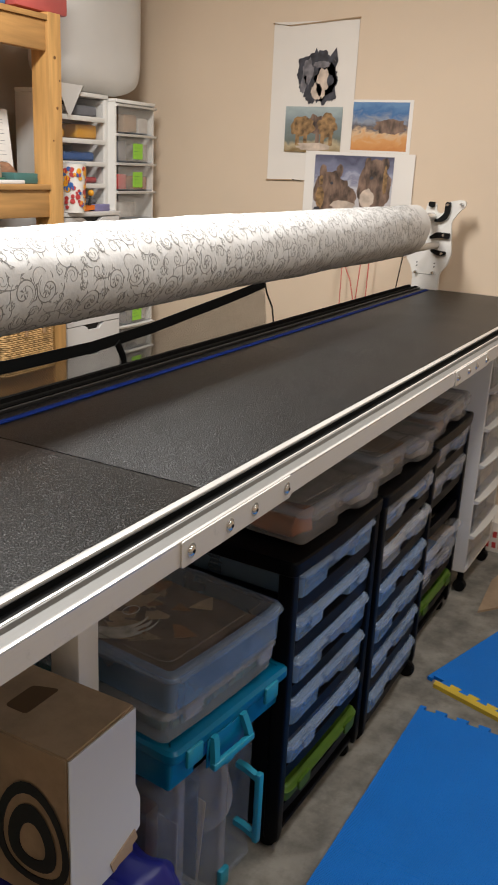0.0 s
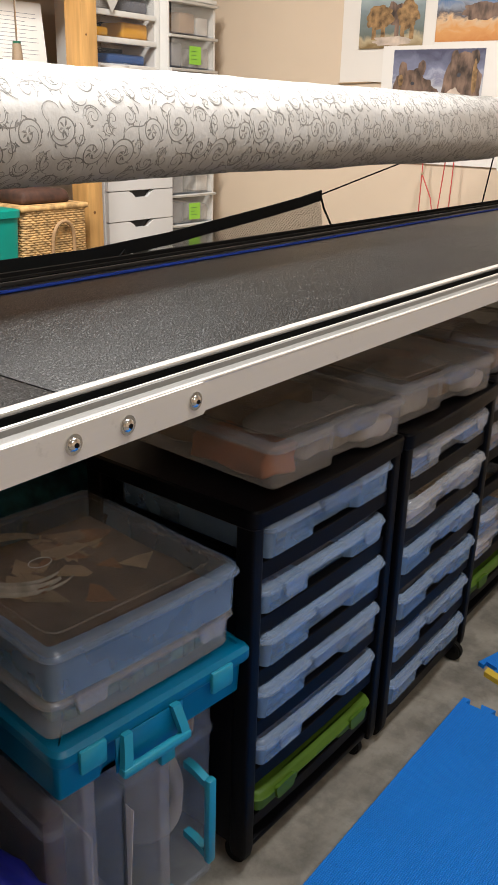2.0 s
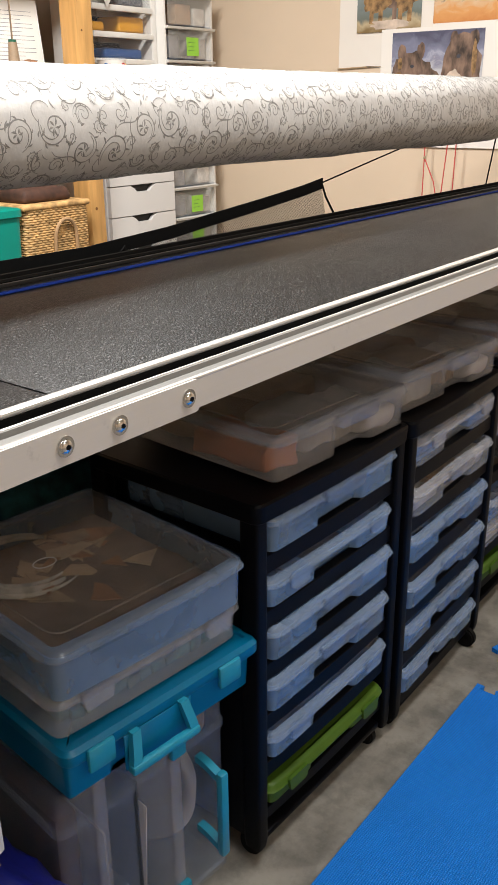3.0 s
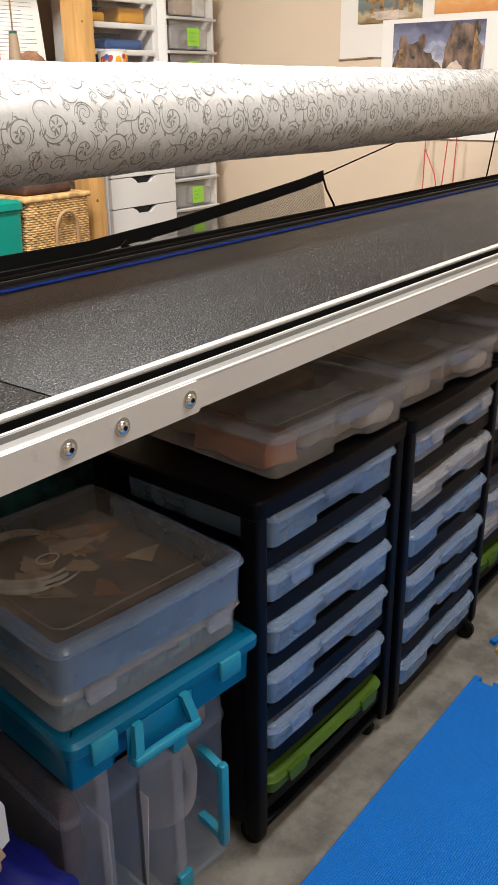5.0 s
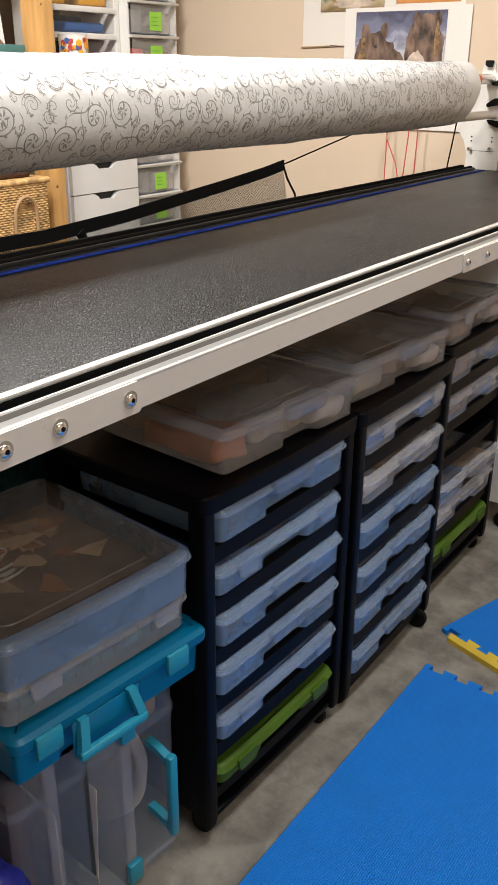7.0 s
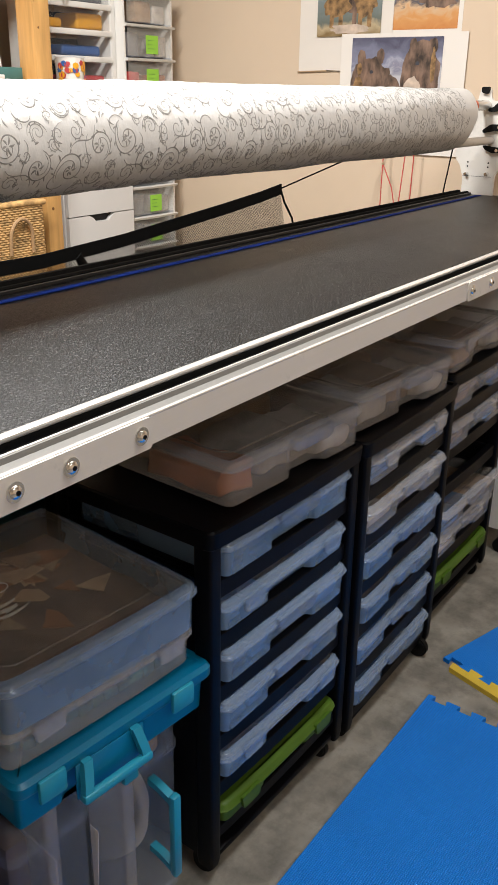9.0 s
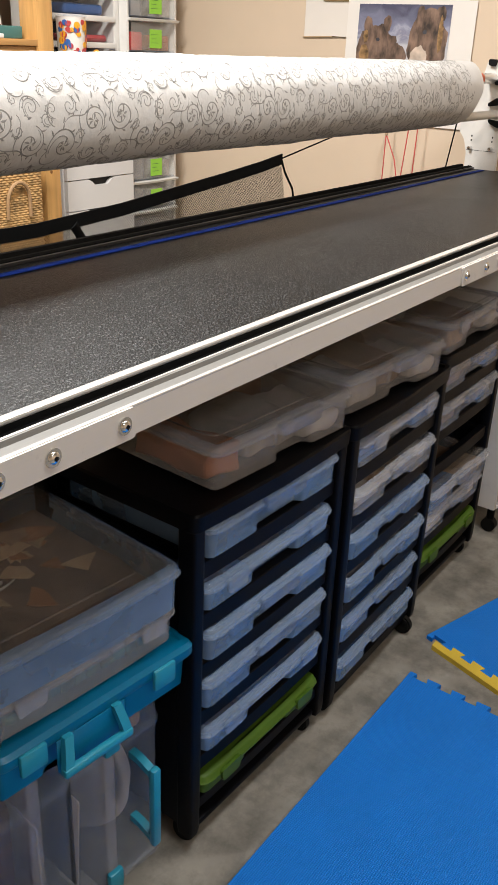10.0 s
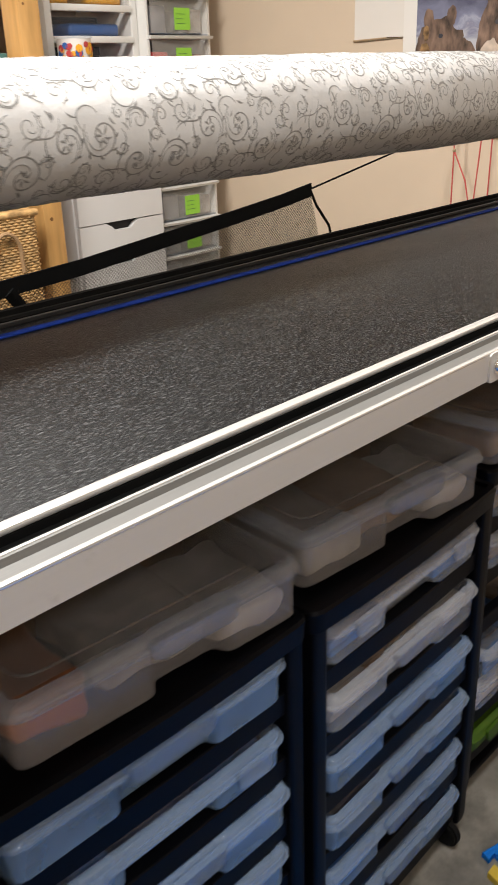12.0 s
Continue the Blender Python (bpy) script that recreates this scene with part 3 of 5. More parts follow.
def case_meshes(notch, colour, lid, rim, height=CH, tag=""):
    tall = height > 0.07
    left = -0.12 if tall else -0.30
    up = lambda s, z: lift(case_outline(notch, 0.004, s, left), z)
    dn = lambda s, z: lift(case_outline(notch, 0.020 if tall else 0.015, s, left), z)
    hb = height - 0.011
    hm = hb - 0.013 if notch else hb * 0.74
    if notch is False:
        dn = lambda s, z: lift(case_outline(True, 0.018, s + 0.001), z)
    body = mesh_of(loft([dn(0.010, 0), dn(0.006, 0.003), dn(0.0045, hm), up(0.0045, hm + 0.003), up(0.003, hb), up(0.0045, hb + 0.0005)], cap=(True, False)), "case_body", colour, 40)
    t = height
    lidm = mesh_of(loft([up(0.0005, hb - 0.005), up(-0.0035, hb - 0.004), up(-0.0035, hb - 0.0015), up(-0.0005, hb + 0.001), up(0.0015, t - 0.004), up(0.0055, t - 0.0006), up(0.013, t), up(0.013, t - 0.0022),
                         up(0.006, t - 0.003), up(0.004, hb - 0.005)], cap=(False, False)), "lid_rim", rim, 40)
    h, d = CW / 2 - 0.0132, CD
    y0 = 0.0175 if notch else 0.0162
    lp = rounded([(-h, y0), (h, y0), (h, d - 0.0132), (-h, d - 0.0132)], 0.008, 3)
    bm = bmesh.new()
    bm.faces.new([bm.verts.new(p) for p in lift(lp, t - 0.0003)])
    q = rounded([(-h + 0.014, y0 + 0.014), (h - 0.014, y0 + 0.014), (h - 0.014, d - 0.028), (-h + 0.014, d - 0.028)], 0.03, 5)
    loft([lift(q, t - 0.0002), lift(inset(q, 0.001), t + 0.0012), lift(inset(q, 0.0026), t + 0.0012), lift(inset(q, 0.0036), t - 0.0002)], cap=(False, False), bm=bm)
    panel = mesh_of(bm, "lid_panel", lid, 40)
    if notch:
        latch = mesh_of(loft([[Vector((x, y, z)) for x, z in ((-0.050 - e, hb + 0.008), (-0.046 - e, hb - 0.012), (-0.036, hb - 0.016 - e), (0.052, hb - 0.016 - e), (0.062 + e, hb - 0.012), (0.066 + e, hb + 0.008))] for y, e in ((0.003, 0.001), (-0.005, 0.001), (-0.0065, -0.001))]), "latch", rim, 40)
        latches = [(latch, pose(0.016, 0, 0) if tall else Matrix())]
    else:
        latch = prism([(-0.024, hb - 0.020), (0.024, hb - 0.020), (0.029, hb + 0.007), (-0.029, hb + 0.007)], 0.0, 0.006, 0.006, 3)
        latch = mesh_of(turned(latch, Matrix(((1, 0, 0, 0), (0, 0, -1, -0.0005), (0, 1, 0, 0), (0, 0, 0, 1)))), "latch", rim, 40)
        latches = [(latch, pose(-CW * 0.31, 0, 0)), (latch, pose(CW * 0.33, 0, 0))]
    return body, lidm, panel, latches


CASES = {}
M_SLATEF = mat("slate_fabric", (0.07, 0.085, 0.13), 0.9, vary=0.5, scale=22)
# lid colour darkened to paint in the table underside reflected there
M_LIDG = mat("table_reflection_lid", (0.30, 0.27, 0.245), 0.20, vary=0.22, scale=9, alpha=0.52, bump=0.05, bscale=40)
M_GLASSY = mat("very_clear_plastic", (0.48, 0.47, 0.48), 0.14, vary=0.08, scale=10, alpha=0.34)


def project_case(m, notch, look_="clear", filling=(), label="clear plastic project case of craft supplies", group="project cases", height=CH, latched=True):
    key = (notch, look_, height)
    if key not in CASES:
        c = {"clear": (M_CLEAR, M_CLEARL, M_RIM), "blue": (M_CLEARBL, M_CLEARL, M_RIMBL), "green": (M_GREEN, M_GREEN, M_GREEN), "glass": (M_GLASSY, M_LIDG, M_RIM)}[look_]
        CASES[key] = case_meshes(notch, *c, height=height)
    body, lidm, panel, latches = CASES[key]
    ob = thing("project_case", label, "storage case", m, group)
    share("body", body, ob)
    lid = share("lid", lidm, ob)
    share("panel", panel, lid)
    for me, mm in latches if latched else ():
        share("latch", me, lid, mm)
    for bm_, ma, name in filling:
        part(name, bm_, ma, ob)
    return ob


def folded_stack(rng, ma, top, n=5):
    """Folded cloth and paper lying in a case, set back where its front is recessed."""
    out = []
    h = CW / 2 - 0.014
    x = -h
    for stop, front in ((-CW * 0.155, 0.012), (CW * 0.185, 0.030), (h, 0.012)):
        while x < stop - 0.03:
            w = min(rng.uniform(0.06, 0.14), stop - x)
            if stop - x - w < 0.03:
                w = stop - x
            z = 0.0065
            zt = top * rng.uniform(0.66, 1.0)
            bm = bmesh.new()
            while z < zt - 0.006:
                t = rng.uniform(0.007, 0.014)
                j = rng.uniform(-0.006, 0.0)
                box(x + 0.002, x + w - 0.004 + j, front + rng.uniform(0, 0.008), CD - 0.03, z, min(z + t, zt), 0.0025, bm=bm)
                z += t + 0.0004
            if len(bm.verts):
                out.append((bm, rng.choice(ma), "folded_cloth"))
            else:
                bm.free()
            x += w
        x = stop
    return out


def level_z(k, low=False):
    """Height of the floor of a cart's k-th level from the top."""
    return 0.710 - 0.1057 * k if low else 0.713 - 0.1003 * k


def cart_thing(x0, y0, width, label, levels, ztop=0.712, low=False, caster_r=0.0225, turn=0.0, caster_y=0.024):
    """Black plastic rolling cart; x0, y0 is its front left corner on the floor."""
    d = 0.375
    ob = thing("storage_cart", label, "storage cart", pose(x0, y0, 0, 0, 0, turn), "rolling carts under the table")
    post = [(0, 0), (0.027, 0), (0.027, 0.036), (0, 0.036)]
    for px, py in ((0, 0), (width - 0.027, 0), (0, d - 0.036), (width - 0.027, d - 0.036)):
        lp = rounded([(a + px, b + py) for a, b in post], 0.006, 3)
        c = Vector((px + 0.0135, py + 0.018))
        part("post", loft([lift([c + (p - c) * 0.86 for p in lp], 0.034), lift(lp, 0.050), lift(lp, ztop - 0.033)]), M_CARTB, ob)
    rim_o = rounded([(-0.006, -0.006), (width * 0.25, -0.011), (width * 0.5, -0.013), (width * 0.75, -0.011), (width + 0.006, -0.006), (width + 0.006, d + 0.004), (-0.006, d + 0.004)], 0.02, 4)
    part("top", loft([lift(inset(rim_o, 0.006), ztop - 0.034), lift(inset(rim_o, 0.002), ztop - 0.031), lift(rim_o, ztop - 0.004), lift(inset(rim_o, 0.003), ztop), lift(inset(rim_o, 0.012), ztop), lift(inset(rim_o, 0.015), ztop - 0.005)]), M_CARTB, ob, "black top tray with a raised rim")
    for k in range(1, levels + 1):
        z = level_z(k, low) - 0.0012
        deep = 0.033 if k < levels else 0.026
        bow = lambda f: 0.004 + 0.004 * (2 * f - 1) ** 2
        fs = [i / 8 for i in range(9)]
        front = [(0.0272 + (width - 0.0544) * f, bow(f)) for f in fs]
        back = [(x, y + 0.020) for x, y in front][::-1]
        lp = [Vector(p) for p in front + back]
        part("crossbar", loft([lift(inset(lp, 0.0015), z - deep), lift(lp, z - deep + 0.002), lift(lp, z - 0.0015), lift(inset(lp, 0.0015), z)]), M_CARTB, ob)
        for xs in (0.0274, width - 0.0454):
            part("runner", box(xs, xs + 0.018, 0.030, d - 0.02, z - 0.010, z - 0.0005, 0.001), M_CARTB, ob)
    zs = level_z(1, low) - 0.012
    for xs in (0.004, width - 0.009):
        part("side_panel", box(xs, xs + 0.005, 0.0362, d - 0.0362, 0.052, zs, 0.001), M_CARTB, ob)
    part("base", box(0.0275, width - 0.0275, 0.008, d - 0.008, 0.038, 0.052, 0.004), M_CARTB, ob)
    part("back_panel", box(0.0275, width - 0.0275, d - 0.012, d - 0.006, 0.054, ztop - 0.04), M_CARTB, ob)
    for px, py in ((0.024, 0.030), (width - 0.045, caster_y), (0.024, d - 0.030), (width - 0.024, d - 0.030)):
        c = part("caster", cyl((px, py, 0.026), (px, py, 0.040), 0.012, seg=12), M_CARTB, ob)
        w = cyl((px - 0.010, py + 0.006, caster_r), (px + 0.010, py + 0.006, caster_r), caster_r, seg=20)
        bmesh.ops.bevel(w, geom=[e for e in w.edges if e.calc_face_angle(0) > 1.0], offset=0.004, segments=2, affect="EDGES")
        part("wheel", w, M_RUBBER, c)
    return ob


rng = random.Random(11)
BLUES, PALES = [M_BLUEF, M_BLUEF, M_SLATEF], [M_WHITEF, M_TANF, M_WHITEF, M_BLUEF]
Y1 = 0.068
C1X, C2X, C3X, W = -0.068, 0.384, 0.862, 0.440
cart_thing(C1X, Y1 + 0.008, W, "black plastic rolling cart filled with clear project cases", 6, turn=-1.6)
cart_thing(C2X, Y1 - 0.010, W, "black plastic rolling cart of clear project cases beside another", 6, low=True, caster_r=0.026, turn=0.8, caster_y=0.006)
cart_thing(C3X, Y1 + 0.026, W - 0.022, "black rolling cart with an empty level and a green case", 6)
CART1, CART2 = pose(C1X, Y1 + 0.008, 0, 0, 0, -1.6), pose(C2X, Y1 - 0.010, 0, 0, 0, 0.8)

kinds1 = [True, False, True, True, False, "green"]
kinds2 = [False, True, True, True, True, True]
FLAT = 0.054
for k, kd in enumerate(kinds1, 1):
    if kd == "green":
        project_case(CART1 @ pose(W / 2, -0.004, level_z(k)), False, "green", label="green plastic project case in the cart's lowest level", height=0.044)
    else:
        project_case(CART1 @ pose(W / 2 + rng.uniform(-0.002, 0.004), -0.006 + rng.uniform(-0.003, 0.003), level_z(k)), kd, "blue", filling=folded_stack(rng, BLUES, 0.046 if kd else 0.036), label="clear plastic project case of blue fabrics in a cart", height=CH if kd else FLAT)
for k, kd in enumerate(kinds2, 1):
    project_case(CART2 @ pose(W / 2, -0.006 + rng.uniform(-0.003, 0.003), level_z(k, True)), kd, "clear" if k < 3 else "blue", filling=folded_stack(rng, PALES if k < 3 else BLUES, 0.044), label="clear plastic project case of fabrics in a cart", height=0.061)
for k, kd in ((1, True), (2, True), (5, True), (6, "green")):
    if kd == "green":
        project_case(pose(C3X + W / 2 - 0.01, Y1 + 0.022, level_z(k)), False, "green", label="green plastic project case in the cart's lowest level", height=0.044)
    else:
        project_case(pose(C3X + W / 2 - 0.01, Y1 + 0.020, level_z(k)), kd, filling=folded_stack(rng, PALES, 0.046), label="clear plastic project case of pale fabrics in a cart")
project_case(pose(C3X + W / 2 + 0.002, Y1 + 0.012, level_z(5) + CH + 0.0005), True, filling=folded_stack(rng, PALES, 0.046), label="clear plastic project case stacked on another in a cart")
# cases lying on the carts
M_SCRAPB = mat("brown_fabric", (0.22, 0.11, 0.06), 0.9, vary=0.4, scale=25)


def rumpled(rng, mats, top):
    """Loose crumpled cloth that fills a case unevenly."""
    out = []
    for i, (xa, xb, ya) in enumerate(((-0.172, -0.060, 0.014), (-0.068, 0.070, 0.036), (0.066, 0.172, 0.014), (-0.15, 0.02, 0.17), (-0.01, 0.16, 0.19))):
        bm = box(xa, xb, ya, ya + 0.15, 0.006, top * rng.uniform(0.72, 0.98), 0.014, 3)
        bmesh.ops.subdivide_edges(bm, edges=bm.edges[:], cuts=2, use_grid_fill=True)
        crumple(bm, 0.009, 26, i + top)
        for v in bm.verts:
            v.co.x = min(max(v.co.x, -0.174), 0.174)
            v.co.z = min(max(v.co.z, 0.005), top)
            v.co.y = max(v.co.y, ya)
        out.append((bm, mats[i % len(mats)], "crumpled_cloth"))
    return out


f1 = rumpled(rng, [M_SCRAPB, M_WHITEF, M_WHITEF, M_TANF, M_TANF], 0.060)[1:]
bm = box(-0.176, -0.085, 0.030, 0.20, 0.006, 0.050, 0.012, 3)
bmesh.ops.subdivide_edges(bm, edges=bm.edges[:], cuts=2, use_grid_fill=True)
f1.append((crumple(bm, 0.014, 24, 2), M_ORF, "orange_cloth"))
project_case(pose(0.187, 0.077, 0.7125, 0, 0, -4.2), True, "glass", filling=f1, label="clear plastic project case with orange cloth lying on a cart", height=0.078)
project_case(pose(0.590, 0.073, 0.7125, 0, 0, -4.8), True, "glass", filling=rumpled(rng, [M_WHITEF, M_TANF, M_WHITEF, M_TANF, M_SCRAPB], 0.060), label="clear plastic project case of tan fabric lying on a cart", height=0.078)
project_case(pose(1.055, 0.092, 0.7125, 0, 0, 1), False, "glass", filling=rumpled(rng, [M_TANF, M_SCRAPB, M_WHITEF], 0.060), label="clear plastic project case of tan fabric lying on a cart", height=0.078)

# ---- pile of cases beside the carts ----
PILE = pose(-0.256, 0.098, 0, 0, 0, -6) @ Matrix.Diagonal((0.92, 1.12, 1, 1))
top_fill = []
M_SCRAP = mat("rust_scrap", (0.30, 0.14, 0.06), 0.9, vary=0.3, scale=25)
M_TEALF = mat("teal_print_fabric", (0.045, 0.14, 0.14), 0.9, vary=0.7, scale=60)
M_GLARE = mat("clear_wrap", (0.80, 0.76, 0.70), 0.18, vary=0.35, scale=45, alpha=0.50)
r2 = random.Random(3)
M_LTAN = mat("light_tan_fabric", (0.44, 0.31, 0.19), 0.9, vary=0.25, scale=25, random_value=0.2)
M_BED = mat("dark_brown_cloth", (0.15, 0.10, 0.068), 0.9, vary=0.5, scale=18)
for i in range(26):
    x, y, sz = r2.gauss(0.020, 0.050), r2.gauss(0.200, 0.042), r2.uniform(0.018, 0.036)
    x, y = min(max(x, -0.13), 0.12), min(max(y, 0.06), 0.28)
    n_ = r2.choice((3, 4, 5, 7))
    a0 = r2.uniform(0, 6.28)
    poly = [(x + sz * r2.choice((0.45, 0.7, 1.3)) * math.cos(a), y + sz * r2.choice((0.45, 0.8, 1.3)) * math.sin(a)) for a in (a0 + k * 2 * math.pi / n_ for k in range(n_))]
    bm = prism(poly, 0, 0.0016)
    bmesh.ops.subdivide_edges(bm, edges=bm.edges[:], cuts=1)
    tilt = pose(x, y, 0.050 + 0.0007 * i, r2.uniform(-9, 9), r2.uniform(-9, 9), 0) @ pose(-x, -y, 0)
    top_fill.append((crumple(turned(bm, tilt), 0.004, 30, i), r2.choice([M_LTAN, M_TANF, M_LTAN, M_SCRAP]), "fabric_scrap"))
bed = box(-0.165, 0.165, 0.012, 0.32, 0.0065, 0.044, 0.008, 3)
bmesh.ops.subdivide_edges(bed, edges=bed.edges[:], cuts=5, use_grid_fill=True)
top_fill.append((crumple(bed, 0.007, 20, 5), M_BED, "folded_cloth"))
top_fill.append((box(-0.160, 0.160, 0.0085, 0.0115, 0.008, 0.050, 0.001), M_SLATEF, "backing_card"))
# pale swirls modelled in place of a lamp's reflection on the wavy lid
for k, (rx_, ry_, r_, zc) in enumerate(((0.088, 0.078, 0.010, 0.0690), (0.078, 0.068, 0.006, 0.0715), (0.098, 0.088, 0.005, 0.0680))):
    sw = [(-0.062 + rx_ * math.cos(a), 0.225 + ry_ * math.sin(a), zc) for a in (0.55 + 0.1 * k + 4.4 * q / 40 for q in range(41))]
    top_fill.append((tube(sw, [r_ * (0.35 + 0.65 * math.sin(math.pi * q / 40)) for q in range(41)], seg=8, flat=0.35), M_GLARE, "clear_wrap"))
# thin pale loop, part of the same modelled lid reflection
sw = [(-0.042 + 0.020 * math.cos(a), 0.195 + 0.012 * math.sin(a), 0.0745) for a in (2 * math.pi * k / 20 for k in range(21))]
top_fill.append((tube(sw, 0.0008, seg=5), M_PAPER, "wire_loop"))
project_case(PILE @ pose(0, 0, 0.5535), None, "blue", filling=top_fill, label="clear plastic project case of tan fabric scraps topping a pile", height=0.0805, latched=False)
sc2 = [(box(-0.16, 0.16, 0.03, 0.32, 0.0065, 0.036, 0.005), M_DARKF, "folded_cloth")]
for i in range(12):
    x = -0.15 + 0.026 * i
    sc2.append((crumple(box(x, x + r2.uniform(0.015, 0.03), 0.016, 0.024, 0.012, r2.uniform(0.022, 0.042), 0.002), 0.004, 40, i), r2.choice([M_TEALF, M_DARKF, M_TEALF]), "fabric_scrap"))
project_case(PILE @ pose(0.004, 0.014, 0.4838), None, "clear", filling=sc2, label="shallow clear plastic case of dark teal cloth", height=0.0692)

tb = thing("teal_storage_case", "teal plastic storage case with a carry handle in a pile", "storage case", PILE @ pose(0.012, -0.006, -0.009))
w, d = 0.195, 0.37
o = rounded([(-w, 0.012), (-w * 0.56, 0.012), (-w * 0.52, 0.020), (w * 0.22, 0.020), (w * 0.26, 0.012), (w, 0.012), (w, d), (-w, d)], 0.016, 3)
part("tray", loft([lift(inset(o, 0.012), 0.400), lift(inset(o, 0.008), 0.403), lift(inset(o, 0.004), 0.470), lift(inset(o, 0.007), 0.470), lift(inset(o, 0.014), 0.405)]), M_TEAL, tb)
o2 = rounded([(-w - 0.004, 0.004), (w + 0.004, 0.004), (w + 0.004, d + 0.004), (-w - 0.004, d + 0.004)], 0.02, 4)
part("lid", loft([lift(o2, 0.468), lift(inset(o2, -0.002), 0.472), lift(inset(o2, -0.002), 0.486), lift(inset(o2, 0.004), 0.492), lift(inset(o2, 0.016), 0.492), lift(inset(o2, 0.018), 0.488)]), M_TEAL, tb)
hd = part("handle", box(-0.102, 0.034, -0.018, -0.007, 0.414, 0.429, 0.004), M_TEALL, tb, "light teal carry handle")
for x, lean in ((-0.094, 0.012), (0.026, -0.012)):
    part("arm", loft([[Vector((x + dx + lean * f, y + dy, z)) for dx, dy in ((-0.008, -0.004), (0.008, -0.004), (0.008, 0.006), (-0.008, 0.006))] for f, y, z in ((0, -0.012, 0.418), (0.4, -0.010, 0.440), (1.0, -0.002, 0.474))]), M_TEALL, hd)
part("handle_recess", box(-0.100, 0.034, 0.0005, 0.003, 0.412, 0.470, 0.001), M_TEAL, tb)
for x in (-0.142, 0.120):
    part("latch", box(x - 0.024, x + 0.024, -0.004, 0.004, 0.448, 0.486, 0.004), M_TEALL, tb)

M_CLEARB = mat("clear_upright_plastic", (0.44, 0.54, 0.70), 0.14, vary=0.10, scale=8, alpha=0.17)


def upright_case(m, wid, label, handled=True, h=0.380, seam=-0.02):
    """Clear case standing on its end, with its seam, latches and handle on the front."""
    ob = thing("upright_case", label, "storage case", m, "clear cases standing under the table")
    dep = 0.30
    o = rounded([(-wid / 2, 0.0), (wid / 2, 0.0), (wid / 2, dep), (-wid / 2, dep)], 0.012, 3)
    part("shell", loft([lift(inset(o, 0.004), 0.001), lift(o, 0.006), lift(o, h - 0.006), lift(inset(o, 0.004), h)]), M_CLEARB, ob)
    for z in (0.004, h - 0.075):
        part("edge_band", loft([lift(o, z), lift(inset(o, -0.005), z + 0.003), lift(inset(o, -0.005), z + 0.013), lift(o, z + 0.016)], cap=(False, False)), M_CLEARB, ob)
    part("seam_rim", loft([lift(rounded([(seam - 0.012, -0.008), (seam + 0.012, -0.008), (seam + 0.012, dep + 0.005), (seam - 0.012, dep + 0.005)], 0.006, 3), z) for z in (0.0, h + 0.002)]), M_RIM, ob)
    for z in (0.010, h - 0.060) if handled else ():
        part("latch", box(seam - 0.015, seam + 0.015, -0.018, -0.0055, z, z + 0.044, 0.004), M_TEALL, ob, "teal latch")
    if not handled:
        return ob
    hx = 0.034
    hd = part("handle", box(hx - 0.007, hx + 0.010, -0.060, -0.046, 0.105, 0.275, 0.004), M_TEALL, ob, "light teal carry handle")
    for z in (0.112, 0.256):
        part("arm", loft([[Vector((hx + dx, y, z + dz + rise)) for dx, dz in ((-0.006, 0), (0.008, 0), (0.008, 0.013), (-0.006, 0.013))] for y, rise in ((-0.050, 0.0), (-0.020, 0.010), (0.002, 0.012))]), M_TEALL, hd)
    return ob


u1 = upright_case(pose(-0.184, 0.140, -0.0, 0, 0, -5), 0.186, "clear upright plastic case with a teal handle, thread rings inside")
bm = bmesh.new()
for k in range(7):
    r0 = 0.13 - 0.004 * k
    loops = []
    for a in (2 * math.pi * i / 40 for i in range(40)):
        c = Vector((-0.026 + 0.006 * k - 0.45 * r0 * math.cos(a), 0.15 + r0 * math.cos(a), 0.19 + r0 * math.sin(a)))
        u = Vector((0, math.cos(a), math.sin(a)))
        loops.append([c + u * 0.012, c + Vector((0.003, 0, 0)), c - u * 0.012, c - Vector((0.003, 0, 0))])
    loft(loops, close=True, bm=bm)
plate = [[Vector((0.012 + dx - 0.45 * 0.10 * math.cos(a), 0.15 + 0.10 * math.cos(a), 0.19 + 0.10 * math.sin(a))) for a in (2 * math.pi * i / 32 for i in range(32))] for dx in (0, 0.003)]
part("disc", loft(plate), M_PAPER, u1, "white disc inside")
part("ring", bm, M_PAPER, u1, "white plastic rings inside")
part("paper", box(-0.086, -0.084, 0.012, 0.24, 0.06, 0.30), M_INK, u1)
part("paper", turned(box(-0.0835, -0.0825, 0.012, 0.050, 0.06, 0.26), pose(0, 0, 0, 4, 0, 0)), M_PAPER, u1)
part("paper", turned(box(-0.0805, -0.0795, 0.008, 0.060, 0.04, 0.16), pose(0, 0, 0, -5, 0, 0)), M_PAPER, u1)
part("folded_cloth", crumple(box(0.040, 0.084, 0.03, 0.20, 0.285, 0.365, 0.012, 3), 0.006, 14, 8), M_TANF, u1)
u2 = upright_case(pose(-0.352, 0.150, 0.0, 0, 0, -7), 0.135, "clear upright plastic case with dark brown cloth inside", False, seam=0.0)
part("folded_cloth", crumple(box(-0.058, -0.018, 0.03, 0.26, 0.012, 0.31, 0.01), 0.006, 12, 5), M_CHEST, u2)
part("card", box(0.012, 0.016, 0.012, 0.20, 0.008, 0.25, 0.001), M_WHITEF, u2)

# teal cloth, its bulk extended behind the first cart to block the lit wall
tote = thing("storage_tote", "dark teal fabric tote behind the clear cases, lengthened as a dark backing", "tote", pose(-0.62, 0.54, 0))
part("body", crumple(box(-0.55, 0.98, 0, 0.36, 0.0, 0.62, 0.03, 3), 0.006, 8, 2), M_DARKF, tote)
